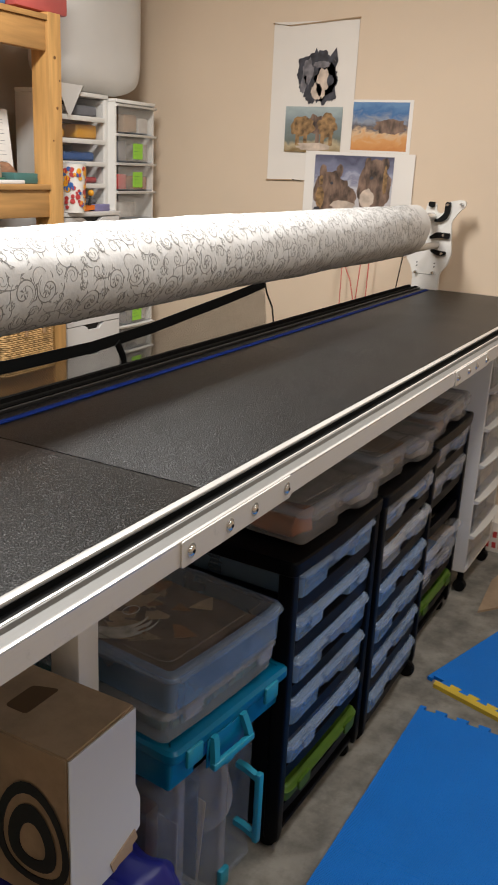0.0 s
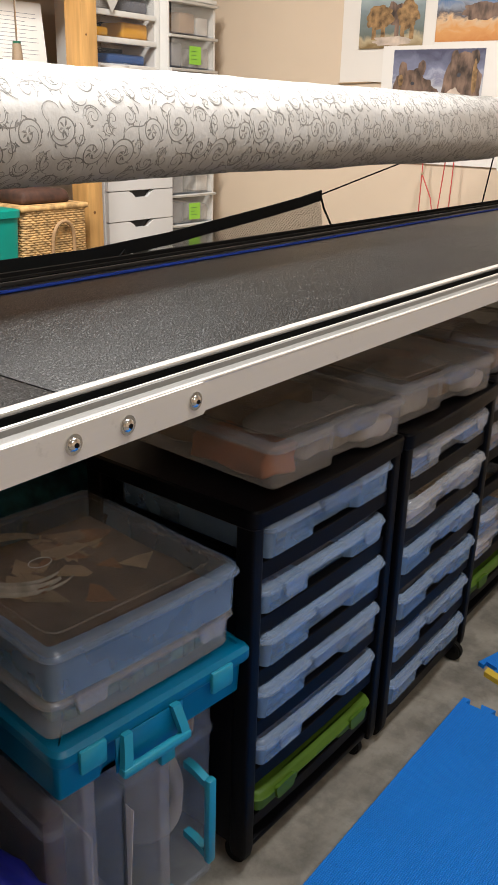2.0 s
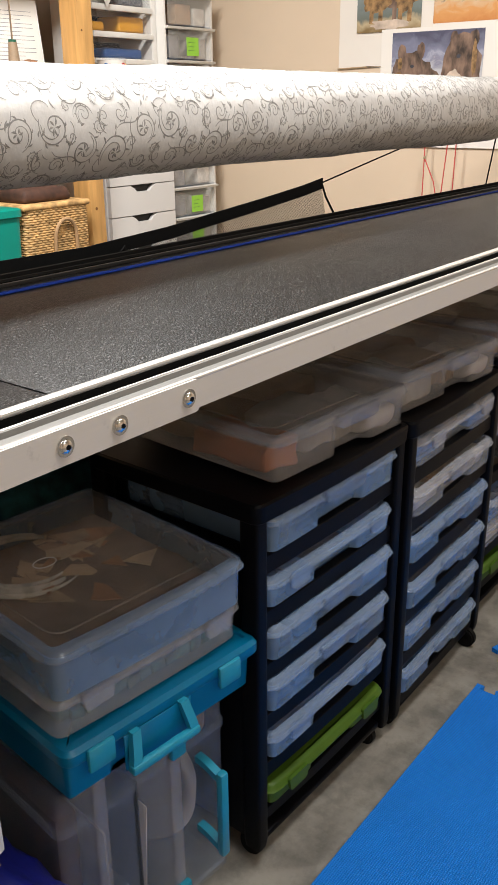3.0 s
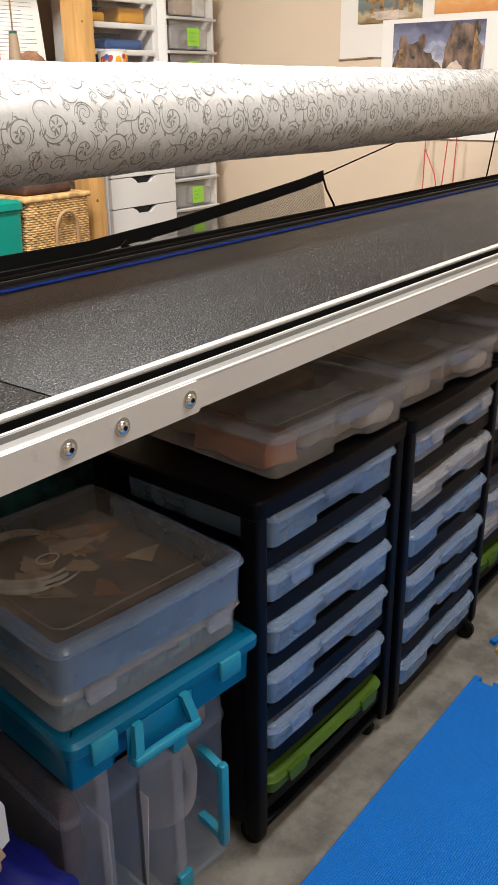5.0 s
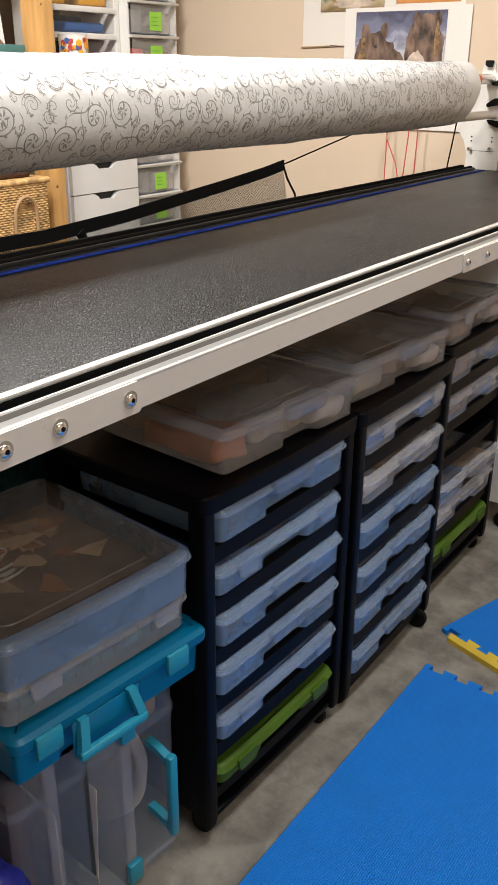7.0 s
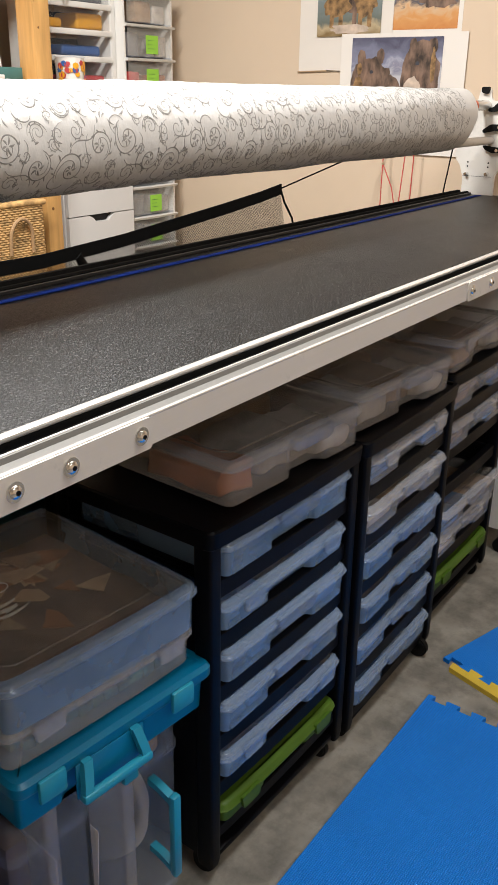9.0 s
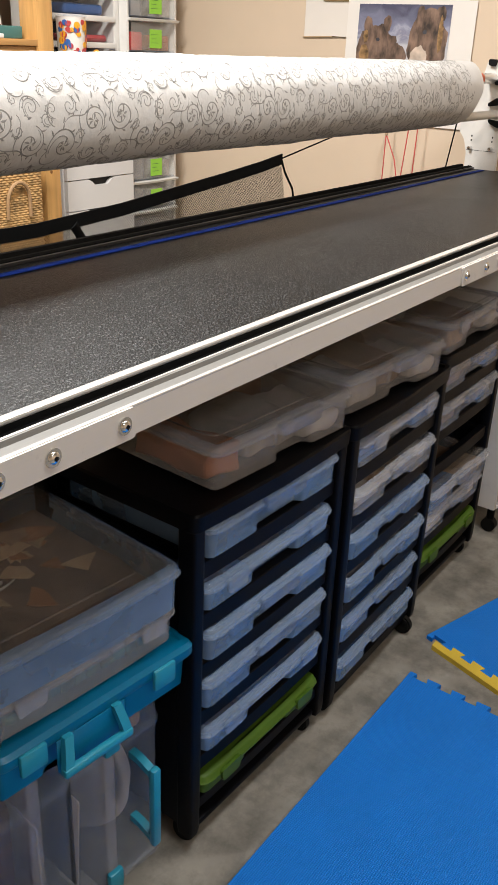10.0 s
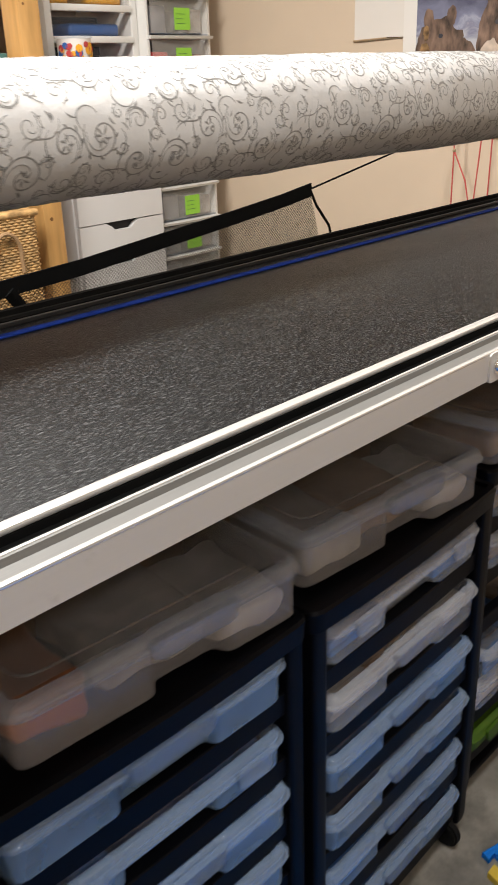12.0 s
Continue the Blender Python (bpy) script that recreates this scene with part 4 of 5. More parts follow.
part("rolled_cloth", crumple(cyl((-0.5, 0.12, 0.70), (0.95, 0.14, 0.70), 0.095, seg=24), 0.006, 12, 4), M_DARKF, tote, "dark teal rolled cloth on top")
# ---- carton on a blue bag ----
bm = bmesh.new()
bmesh.ops.create_icosphere(bm, subdivisions=5, radius=1.0)
for v in bm.verts:
    c = v.co
    s = lambda t: math.copysign(abs(t) ** 0.55, t)
    base = Vector((-0.590 + 0.160 * s(c.x), 0.185 + 0.155 * s(c.y), 0.16 + 0.16 * s(c.z)))
    if base.x < -0.585 and base.z > 0.2:
        base.z += min(1, (-0.585 - base.x) * 20) * 0.105 * (base.z - 0.2) / 0.12
    n1 = noise.noise_vector(base * 13) * 0.018 + noise.noise_vector(base * 30) * 0.010 + noise.noise_vector(base * 75) * 0.003
    base += n1
    base.z = min(max(base.z, 0.0), 0.388)
    v.co = base
solid("blue_bag", bm, M_BAG, "crumpled dark blue plastic bag on the floor", "plastic bag", smooth=60)
ct = thing("carton", "printed cardboard carton with white side and black graphics", "cardboard box", pose(-0.628, 0.203, 0.388))
bm = loft([[Vector((sx, p[0], p[1])) for p in ((-0.098, 0.0), (0.15, 0.0), (0.15, 0.275), (-0.098, 0.275))] for sx in (-0.077, 0.077)])
bmesh.ops.bevel(bm, geom=bm.edges[:], offset=0.003, segments=2, affect="EDGES")
part("body", bm, M_CARD, ct, "brown cardboard")
lp = [Vector(p) for p in [(-0.076, 0.004), (0.030, 0.004), (0.062, 0.030), (0.090, 0.042), (0.090, 0.098), (0.077, 0.130), (0.0765, 0.270), (-0.076, 0.272)]]
part("printed_panel", loft([[Vector((p.x, dy, p.y)) for p in lp] for dy in (-0.0982, -0.1005)]), M_PRINT, ct, "white printed side panel")
part("flap", turned(box(0.02, 0.085, -0.103, -0.101, 0.0, 0.022), pose(0, 0, 0, 0, -18, 0)), M_CARD, ct)
part("grip_hole", prism([(-0.03, 0.02), (0.045, 0.02), (0.03, 0.062), (-0.03, 0.062)], 0.2755, 0.2762, 0.008), mat("shaded_grip", (0.10, 0.06, 0.03), 0.9), ct)
bm = bmesh.new()
for r_, w_ in ((0.072, 0.016), (0.032, 0.026)):
    loops = []
    for a in (2 * math.pi * i / 28 for i in range(28)):
        sh = 1.0 + 0.25 * math.sin(a)
        loops.append([Vector((-0.0795, -0.030 + (r_ + q) * math.cos(a) * 0.8, 0.10 + (r_ + q) * math.sin(a) * sh)) for q in (0, w_)] + [Vector((-0.0772, -0.030 + r_ * math.cos(a) * 0.8, 0.10 + r_ * math.sin(a) * sh))])
    loft(loops, close=True, bm=bm)
part("graphic", bm, M_INK, ct, "black looping graphic")

# ---- white drawer tower on casters, beyond the carts ----
M_FRONT = mat("milky_clear_plastic", (0.80, 0.76, 0.70), 0.2, vary=0.05, scale=8, alpha=0.15)
def clear_tower(m, w, d, h, n, z0, label, wheels, lime_at=(), group="drawer towers", tray=0.018):
    ob = thing("drawer_tower", label, "drawer tower", m, group)
    if wheels:
        for px, py in ((0.03, 0.03), (w - 0.03, 0.03), (0.03, d - 0.03), (w - 0.03, d - 0.03)):
            c = part("caster", cyl((px, py, 0.04), (px, py, z0), 0.012, seg=12), M_CARTB, ob)
            part("wheel", cyl((px - 0.012, py, 0.0225), (px + 0.012, py, 0.0225), 0.0225, seg=18), M_RUBBER, c)
    for xs in (0.0, w - 0.014):
        part("side", box(xs, xs + 0.014, 0.012, d, z0, h, 0.004), M_WHITEP, ob)
    part("top", box(0.0, w, 0.004, d, h + 0.0002, h + 0.016, 0.005), M_WHITEP, ob)
    part("base", box(0.0142, w - 0.0142, 0.010, d, z0, z0 + 0.016, 0.003), M_WHITEP, ob)
    ph = (h - z0 - 0.018) / n
    for k in range(n):
        zz = z0 + 0.018 + ph * k
        dr = part("drawer", box(0.016, w - 0.016, 0.002, 0.006, zz + 0.004, zz + ph - tray - 0.002, 0.001), M_FRONT, ob, "clear plastic drawer front")
        part("ledge", loft([[Vector((x, y, z)) for y, z in ((0.014, zz + ph - tray), (-0.004 - bow, zz + ph - tray + 0.002), (-0.008 - bow, zz + ph - 0.006), (0.012, zz + ph - 0.003))]
                            for x, bow in ((0.004, 0.0), (w * 0.25, 0.007), (w * 0.5, 0.010), (w * 0.75, 0.007), (w - 0.004, 0.0))]), M_WHITEP, dr)
        part("floor", box(0.016, w - 0.016, 0.0065, d - 0.02, zz, zz + 0.003), M_CLEARB, dr)
        for (x0, x1, hh, ma) in contents.get((n, k), ()):
            part("contents", crumple(box(x0 * w, x1 * w, 0.03, d * 0.6, zz + 0.0035, zz + 0.0035 + hh * (ph - tray - 0.012), 0.006), 0.002, 30, k), ma, dr)
        if k in lime_at:
            nb = part("sticky_note", box(w * 0.40, w * 0.64, -0.0008, 0.0015, zz + 0.014, zz + ph * 0.66), M_LABEL, dr, "lime green handwritten note")
            for q in range(3):
                part("ink_line", box(w * 0.43, w * (0.56 - 0.03 * (q % 2)), -0.0014, -0.0009, zz + ph * (0.26 + 0.12 * q), zz + ph * (0.26 + 0.12 * q) + 0.0014), M_DKGREEN, nb)
    return ob


contents = {(6, 0): [(0.1, 0.9, 0.7, M_WHITEF)], (6, 1): [(0.1, 0.8, 0.6, M_GREYF)], (6, 2): [(0.15, 0.9, 0.7, M_WHITEF)], (6, 3): [(0.1, 0.5, 0.7, M_GREYF)], (6, 4): [(0.1, 0.9, 0.5, M_WHITEF)]}
clear_tower(pose(1.392, 0.066, 0), 0.37, 0.38, 0.90, 6, 0.085, "white drawer tower with clear fronts on black casters", True)

# ---- pine shelf, storage at the back wall ----
contents = {(13, k): [(0.08, 0.38, 0.85, M_GREYF), (0.66, 0.92, 0.7, M_WHITEF)] for k in range(13)}
contents[(13, 10)] = [(0.08, 0.36, 0.7, M_RED), (0.68, 0.9, 0.6, M_ORF)]
contents[(13, 9)] = [(0.1, 0.6, 0.7, M_WHITEF)]
contents[(13, 12)] = [(0.3, 0.62, 0.8, M_TANF), (0.66, 0.9, 0.7, M_WHITEF)]
contents[(13, 11)] = [(0.06, 0.36, 0.9, M_GREYF), (0.7, 0.92, 0.8, M_WHITEF)]
clear_tower(pose(1.852, 1.985, 0), 0.305, 0.40, 1.685, 13, 0.02, "tall clear drawer tower with white frame and lime notes", False, (1, 3, 5, 6, 8, 10, 11), tray=0.016)

un = thing("drawer_unit", "white lacquered drawer unit with dark cut-out grips", "drawer unit", pose(1.462, 1.965, 0), "")
UW, UD, UH = 0.386, 0.46, 1.215
part("carcass", box(0, UW, 0.020, UD, 0.0, UH - 0.018, 0.002), M_WHITEL, un)
part("top", box(-0.002, UW + 0.002, 0, UD, UH - 0.0178, UH, 0.002), M_WHITEL, un)
nd, ph = 10, (UH - 0.022) / 10
for k in range(nd):
    z0, z1 = 0.003 + ph * k, 0.003 + ph * (k + 1) - 0.004
    c, wd = UW / 2, 0.052
    poly = [(0.006, z0), (UW - 0.006, z0), (UW - 0.006, z1), (c + wd + 0.022, z1), (c + wd, z1 - 0.010), (c + wd - 0.016, z1 - 0.026), (c - wd + 0.016, z1 - 0.026), (c - wd, z1 - 0.010), (c - wd - 0.022, z1), (0.006, z1)]
    lp = [Vector(p) for p in poly]
    dr = part("drawer", loft([[Vector((p.x, y, p.y)) for p in lp] for y in (0.0, 0.0185)]), M_WHITEL, un, smooth=20)
    part("grip_shadow", box(c - wd - 0.02, c + wd + 0.02, 0.0188, 0.0198, z1 - 0.03, z1), M_DARK, dr)

tw = thing("open_tower", "white stacking drawer tower of craft supplies on a drawer unit", "drawer tower", pose(1.472, 2.035, 1.2155), "drawer towers")
TW, TD, n2 = 0.376, 0.20, 5
for xs in (0, TW - 0.026):
    part("side", box(xs, xs + 0.026, 0, TD, 0, 0.478, 0.003), M_WHITEP, tw)
part("top", box(-0.002, TW + 0.002, -0.004, TD, 0.4782, 0.496, 0.003), M_WHITEP, tw)
M_SMOKE = mat("smoky_clear_plastic", (0.20, 0.20, 0.21), 0.2, vary=0.1, alpha=0.10)
fill = [[(0.1, 0.5, 0.6, M_BLUEP), (0.55, 0.9, 0.4, M_GREYF)], [(0.3, 0.9, 0.4, M_RED)], [(0.3, 0.85, 0.6, M_BLUEP)], [(0.14, 0.32, 0.55, M_YELL), (0.52, 0.9, 0.92, M_YELL)], [(0.5, 0.9, 0.7, M_GREYF), (0.1, 0.4, 0.6, M_WHITEF)]]
for k in range(n2):
    z = 0.094 * k
    dr = part("drawer", box(0.0265, TW - 0.0265, 0.006, 0.010, z + 0.024, z + 0.092, 0.001), M_SMOKE, tw, "smoky clear drawer front")
    part("ledge", box(0.0265, TW - 0.0265, -0.008, 0.016, z + 0.002, z + 0.023, 0.004), M_WHITEP, dr)
    # dark sheet that paints the drawer's shaded inside
    part("back", box(0.0265, TW - 0.0265, TD - 0.01, TD - 0.004, z + 0.024, z + 0.092), M_DARK, dr)
    for a, b, h, ma in fill[k]:
        part("contents", box(a * TW, b * TW, 0.03, 0.16, z + 0.0235, z + 0.0235 + h * 0.066, 0.012, 3), ma, dr)

sh = thing("pine_shelf", "heavy pine shelving unit made of posts and boards", "shelf", pose(0, 0, 0))
PXa, PXb, PY = 1.258, 1.328, 1.85
for px in (PXa, -0.9):
    po = part("post", box(px, px + 0.070, PY, PY + 0.089, 0, 2.10 if px < 0 else 1.955, 0.003), M_WOOD, sh, "knotty pine post")
    if px > 0:
        for z, x, s in ((1.62, 1.30, 0.006), (1.50, 1.275, 0.004), (1.72, 1.315, 0.004), (0.90, 1.285, 0.006), (1.80, 1.29, 0.007)):
            part("knot", cyl((x, PY - 0.0004, z), (x, PY + 0.002, z), s, seg=12), M_KNOT, po)
    part("post", box(px, px + 0.070, 2.35, 2.439, 0, 1.955, 0.003), M_WOOD, sh)
for z, name in ((1.315, "shelf_board"), (1.925, "shelf_board"), (0.60, "shelf_board")):
    b = part(name, box(-0.829, PXa - 0.001, PY + 0.002, 2.43, z, z + 0.020, 0.002), M_WOODH, sh, "pine shelf board")
    part("front_beam", box(-0.8295, PXa - 0.0015, PY + 0.012, PY + 0.05, z - 0.105, z - 0.0005, 0.003), M_WOODH, b)
part("cleat", box(PXb + 0.0005, PXb + 0.016, PY + 0.02, PY + 0.06, 1.78, 1.90, 0.002), M_WOOD, sh)
# things on the shelf
bm = crumple(box(0.55, 1.10, 1.90, 2.25, 1.946, 2.02, 0.02, 3), 0.006, 14, 1)
solid("folded_blanket", bm, M_BLUEF, "folded grey and blue blanket on a pine shelf", "blanket")
solid("red_folder", box(1.12, 1.40, 1.875, 2.20, 1.956, 2.10, 0.01), mat("pink_cover", (0.45, 0.09, 0.08), 0.5), "dusky pink folder box on top of a shelf", "box")
solid("teal_box", box(1.105, 1.235, 1.90, 1.99, 1.3355, 1.374, 0.003), mat("dark_teal_card", (0.05, 0.14, 0.13), 0.6), "small dark teal box on a pine shelf", "box")
solid("white_tray", box(0.70, 1.13, 1.868, 1.895, 1.3355, 1.350, 0.004), M_WHITEL, "white tray on a pine shelf", "tray")
bm = bmesh.new()
bmesh.ops.create_icosphere(bm, subdivisions=4, radius=1.0)
for v in bm.verts:
    v.co = Vector((1.200 + 0.052 * v.co.x, 2.050 + 0.050 * v.co.y, 1.362 + 0.045 * v.co.z)) + noise.noise_vector(v.co * 2.2) * 0.012
    v.co.z = max(v.co.z, 1.3355)
solid("cloth_heap", bm, M_SCRAPB, "brown cloth heap on a pine shelf", "cloth", smooth=60)
jar = thing("button_jar", "small glass jar of red buttons on a pine shelf", "jar", pose(0.955, 1.94, 1.3355))
part("body", cyl((0, 0, 0), (0, 0, 0.055), 0.024, seg=20), M_RED, jar)
part("lid", cyl((0, 0, 0.0552), (0, 0, 0.072), 0.025, seg=20), M_STEEL, jar)
papers = thing("paper_stack", "white printed paper sheets leaning upright on a pine shelf", "paper", pose(0, 0, 0))
for k in range(5):
    x1 = 1.320 - 0.016 * k
    sh_ = part("sheet", turned(box(x1 - 0.215, x1, 0, 0.0012, 0, 0.279), pose(0, 2.17 + 0.008 * k, 1.3358, -7 - 0.6 * k, 0, 2.0 * k - 3)), M_PAPER, papers)
    if k == 0:
        for q in range(15):
            part("text_line", turned(box(x1 - 0.195, x1 - (0.03 if q % 3 else 0.08), -0.0006, -0.0001, 0.05 + 0.0135 * q, 0.0514 + 0.0135 * q), pose(0, 2.17, 1.3358, -7, 0, -3)), M_GREYF, sh_)
M_THREAD = mat("taupe_thread", (0.27, 0.19, 0.12), 0.6, vary=0.15, stretch=(10, 10, 300))
cone = thing("thread_cone", "cone of tan thread on a dark green base", "thread cone", pose(1.030, 1.92, 1.3355))
part("base", cyl((0, 0, 0), (0, 0, 0.022), 0.034, seg=20), M_DKGREEN, cone)
part("thread", cyl((0, 0, 0.0222), (0, 0, 0.120), 0.022, 0.014, seg=20), M_THREAD, cone)
part("cap", cyl((0, 0, 0.1202), (0, 0, 0.1275), 0.0135, seg=16), M_DKGREEN, cone, "green cap")
part("pin", cyl((0, 0, 0.1277), (0, 0, 0.30), 0.003, seg=8), M_STEEL, cone)
bm = crumple(box(0.80, 1.01, 2.02, 2.12, 1.336, 1.57, 0.03, 4), 0.012, 16, 7)
for v in bm.verts:
    v.co.z = max(v.co.z, 1.3355)
solid("plastic_bag", bm, M_WBAG, "crumpled grey white plastic bag on a pine shelf", "plastic bag", smooth=60)
# white bag leaning in the corner over the towers
bm = bmesh.new()
bmesh.ops.create_uvsphere(bm, u_segments=48, v_segments=40, radius=1.0)
for v in bm.verts:
    c = v.co.copy()
    e = lambda t, p: math.copysign(abs(t) ** p, t)
    p = Vector((1.832 + 0.312 * e(c.x, 0.45), 2.14 + 0.125 * e(c.y, 0.6), 2.058 + 0.343 * e(c.z, 0.36)))
    p.z = max(p.z, 1.7125)
    p += noise.noise_vector(p * 6) * 0.014
    p.z = max(p.z, 1.7125)
    v.co = p
solid("white_batting_bag", bm, M_WBAG, "large white plastic bag of batting on top of drawer towers", "plastic bag", smooth=70)
bm = loft([[Vector((1.54 + dx * s, 2.02 - 0.004 * s, 1.60 + 0.12 * (1 - s)))] * 1 + [Vector((1.54 + 0.10 * (1 - t) * s0 + 0.02, 2.018, 1.60 + 0.13 * (1 - t))) for s0, t in ((1, 0.0), (-0.6, 0.0))] for s, dx in ((0, 0),)] + [[Vector((1.56, 2.012, 1.598)), Vector((1.655, 2.014, 1.735)), Vector((1.485, 2.014, 1.735))]])
part("tied_corner", bm, M_WBAG, bpy.data.objects["white_batting_bag"])
# cup, toys on the drawer unit
cup = thing("flower_cup", "white paper cup bucket with red, yellow and blue flowers", "cup", pose(1.527, 1.972, 1.2155))
part("body", cyl((0, 0, 0), (0, 0, 0.20), 0.048, 0.054, seg=28), M_PAPER, cup)
r3 = random.Random(8)
for k in range(84):
    a, z = r3.uniform(math.pi, 2 * math.pi), r3.uniform(0.02, 0.185)
    ma = r3.choice([M_RED, M_RED, M_YELL, M_BLUEP])
    s = r3.uniform(0.006, 0.013)
    part("flower", cyl(((0.0498 + 0.03 * z) * math.cos(a), (0.0498 + 0.03 * z) * math.sin(a), z), ((0.0514 + 0.03 * z) * math.cos(a), (0.0514 + 0.03 * z) * math.sin(a), z), s, seg=9), ma, cup)
part("rim", cyl((0, 0, 0.2002), (0, 0, 0.208), 0.058, seg=28), M_CLEARB, cup)
toy = thing("orange_scoop", "orange plastic scoop with a yellow knob on a drawer unit", "scoop", pose(1.64, 2.0, 1.2155))
part("blade", turned(prism([(-0.07, -0.015), (0.05, -0.02), (0.06, 0.015), (-0.03, 0.02)], 0.004, 0.022, 0.008), pose(0, 0, 0, 0, -6, 0)), M_ORPL, toy)
part("stem", cyl((0.03, 0, 0.02), (0.04, 0, 0.065), 0.006, seg=12), M_INK, toy)
bm = bmesh.new()
bmesh.ops.create_uvsphere(bm, u_segments=16, v_segments=12, radius=0.014, matrix=pose(0.042, 0, 0.078))
part("knob", bm, M_YELL, toy)
solid("lilac_block", box(1.69, 1.80, 1.985, 2.022, 1.2155, 1.245, 0.004), mat("lilac", (0.22, 0.20, 0.38), 0.5), "lilac plastic block on a drawer unit", "block")

# wicker basket: woven rows
bk = thing("wicker_basket", "woven seagrass basket with hinged lid and tan loop handle", "basket", pose(1.055, 1.80, 0.6205))
BW, BD, BH = 0.290, 0.30, 0.315
for row in range(38):
    z = 0.005 + row * 0.0081
    lpb = rounded([(-BW / 2, 0), (BW / 2, 0), (BW / 2, BD), (-BW / 2, BD)], 0.03, 3)
    pts = []
    per = len(lpb)
    for i in range(per):
        a, b = lpb[i], lpb[(i + 1) % per]
        n = max(1, int((b - a).length / 0.0115))
        for k in range(n):
            p = a.lerp(b, k / n)
            pts.append(p)
    loops = []
    for i, p in enumerate(pts):
        q = pts[(i + 1) % len(pts)] - pts[i - 1]
        q.normalize()
        out = Vector((q.y, -q.x))
        off = 0.0017 * (1 if (i + row) % 2 else -1)
        c = Vector((p.x + out.x * off, p.y + out.y * off, z))
        o3 = Vector((out.x, out.y, 0))
        loops.append([c + o3 * 0.0040 * math.cos(t) + Vector((0, 0, 0.0049 * math.sin(t))) for t in (k * math.pi / 3 for k in range(6))])
    part("weave_band", loft(loops, close=True), M_STRAW, bk)
part("lining", box(-BW / 2 + 0.010, BW / 2 - 0.010, 0.010, BD - 0.01, 0.0, BH - 0.02), M_LEATHER, bk)
lid = part("rim", box(-BW / 2 - 0.006, BW / 2 + 0.006, -0.008, BD + 0.006, BH - 0.008, BH + 0.012, 0.008, 3), M_STRAW, bk, "thick plaited rim")
arc = [(0.020 + 0.048 * math.cos(a), -0.013 - 0.006 * math.sin(a), 0.205 + 0.065 * math.sin(a)) for a in (math.pi * k / 14 for k in range(15))]
arc = [(0.070, -0.011, 0.150)] + arc + [(-0.030, -0.011, 0.150)]
part("handle", tube(arc, 0.0065), M_LEATHER, bk, "tan leather loop handle")
bm = crumple(box(-0.12, 0.10, 0.03, 0.22, BH + 0.010, BH + 0.06, 0.02, 3), 0.008, 16, 3)
for v in bm.verts:
    v.co.z = max(v.co.z, BH + 0.0125)
tb2 = solid("patterned_pouch", bm, M_CHEST, "dark brown patterned cloth pouch on a basket", "pouch", smooth=60, m=pose(1.055, 1.80, 0.6205))
bin_ = thing("teal_bin", "teal green plastic bin with a rim on a pine shelf", "bin", pose(0.74, 1.79, 0.6205))
o = rounded([(-0.155, 0), (0.155, 0), (0.155, 0.28), (-0.155, 0.28)], 0.025, 4)
part("body", loft([lift(inset(o, 0.014), 0), lift(o, 0.30), lift(inset(o, 0.003), 0.30), lift(inset(o, 0.017), 0.004)]), M_TEALBIN, bin_)
part("rim", loft([lift(o, 0.292), lift(inset(o, -0.008), 0.296), lift(inset(o, -0.008), 0.318), lift(inset(o, 0.002), 0.322)]), M_TEALBIN, bin_)
part("lower_shelf_stuff", box(-0.1, 0.1, 0.05, 0.2, 0.004, 0.28, 0.01), M_WHITEF, bin_)

# ---- pictures on the end wall (y falls to the right) ----
def sheet(name, label, ya, yb, za, zb, th, x=XE, ma=M_PAPER, curl=0.0, seed=0):
    nx, nz = 14, 14
    loops_f, loops_b = [], []
    bm = bmesh.new()
    grid = {}
    for s in (0, 1):
        for i in range(nx + 1):
            for j in range(nz + 1):
                y, z = ya + (yb - ya) * i / nx, za + (zb - za) * j / nz
                e = curl * (0.5 + 0.5 * noise.noise(Vector((y * 5 + seed, z * 5, 1.3))))
                grid[s, i, j] = bm.verts.new((x - 0.0006 - e - (th if s else 0), y, z))
    for s in (0, 1):
        for i in range(nx):
            for j in range(nz):
                f = (grid[s, i, j], grid[s, i + 1, j], grid[s, i + 1, j + 1], grid[s, i, j + 1])
                bm.faces.new(f if s else f[::-1])
    return bm


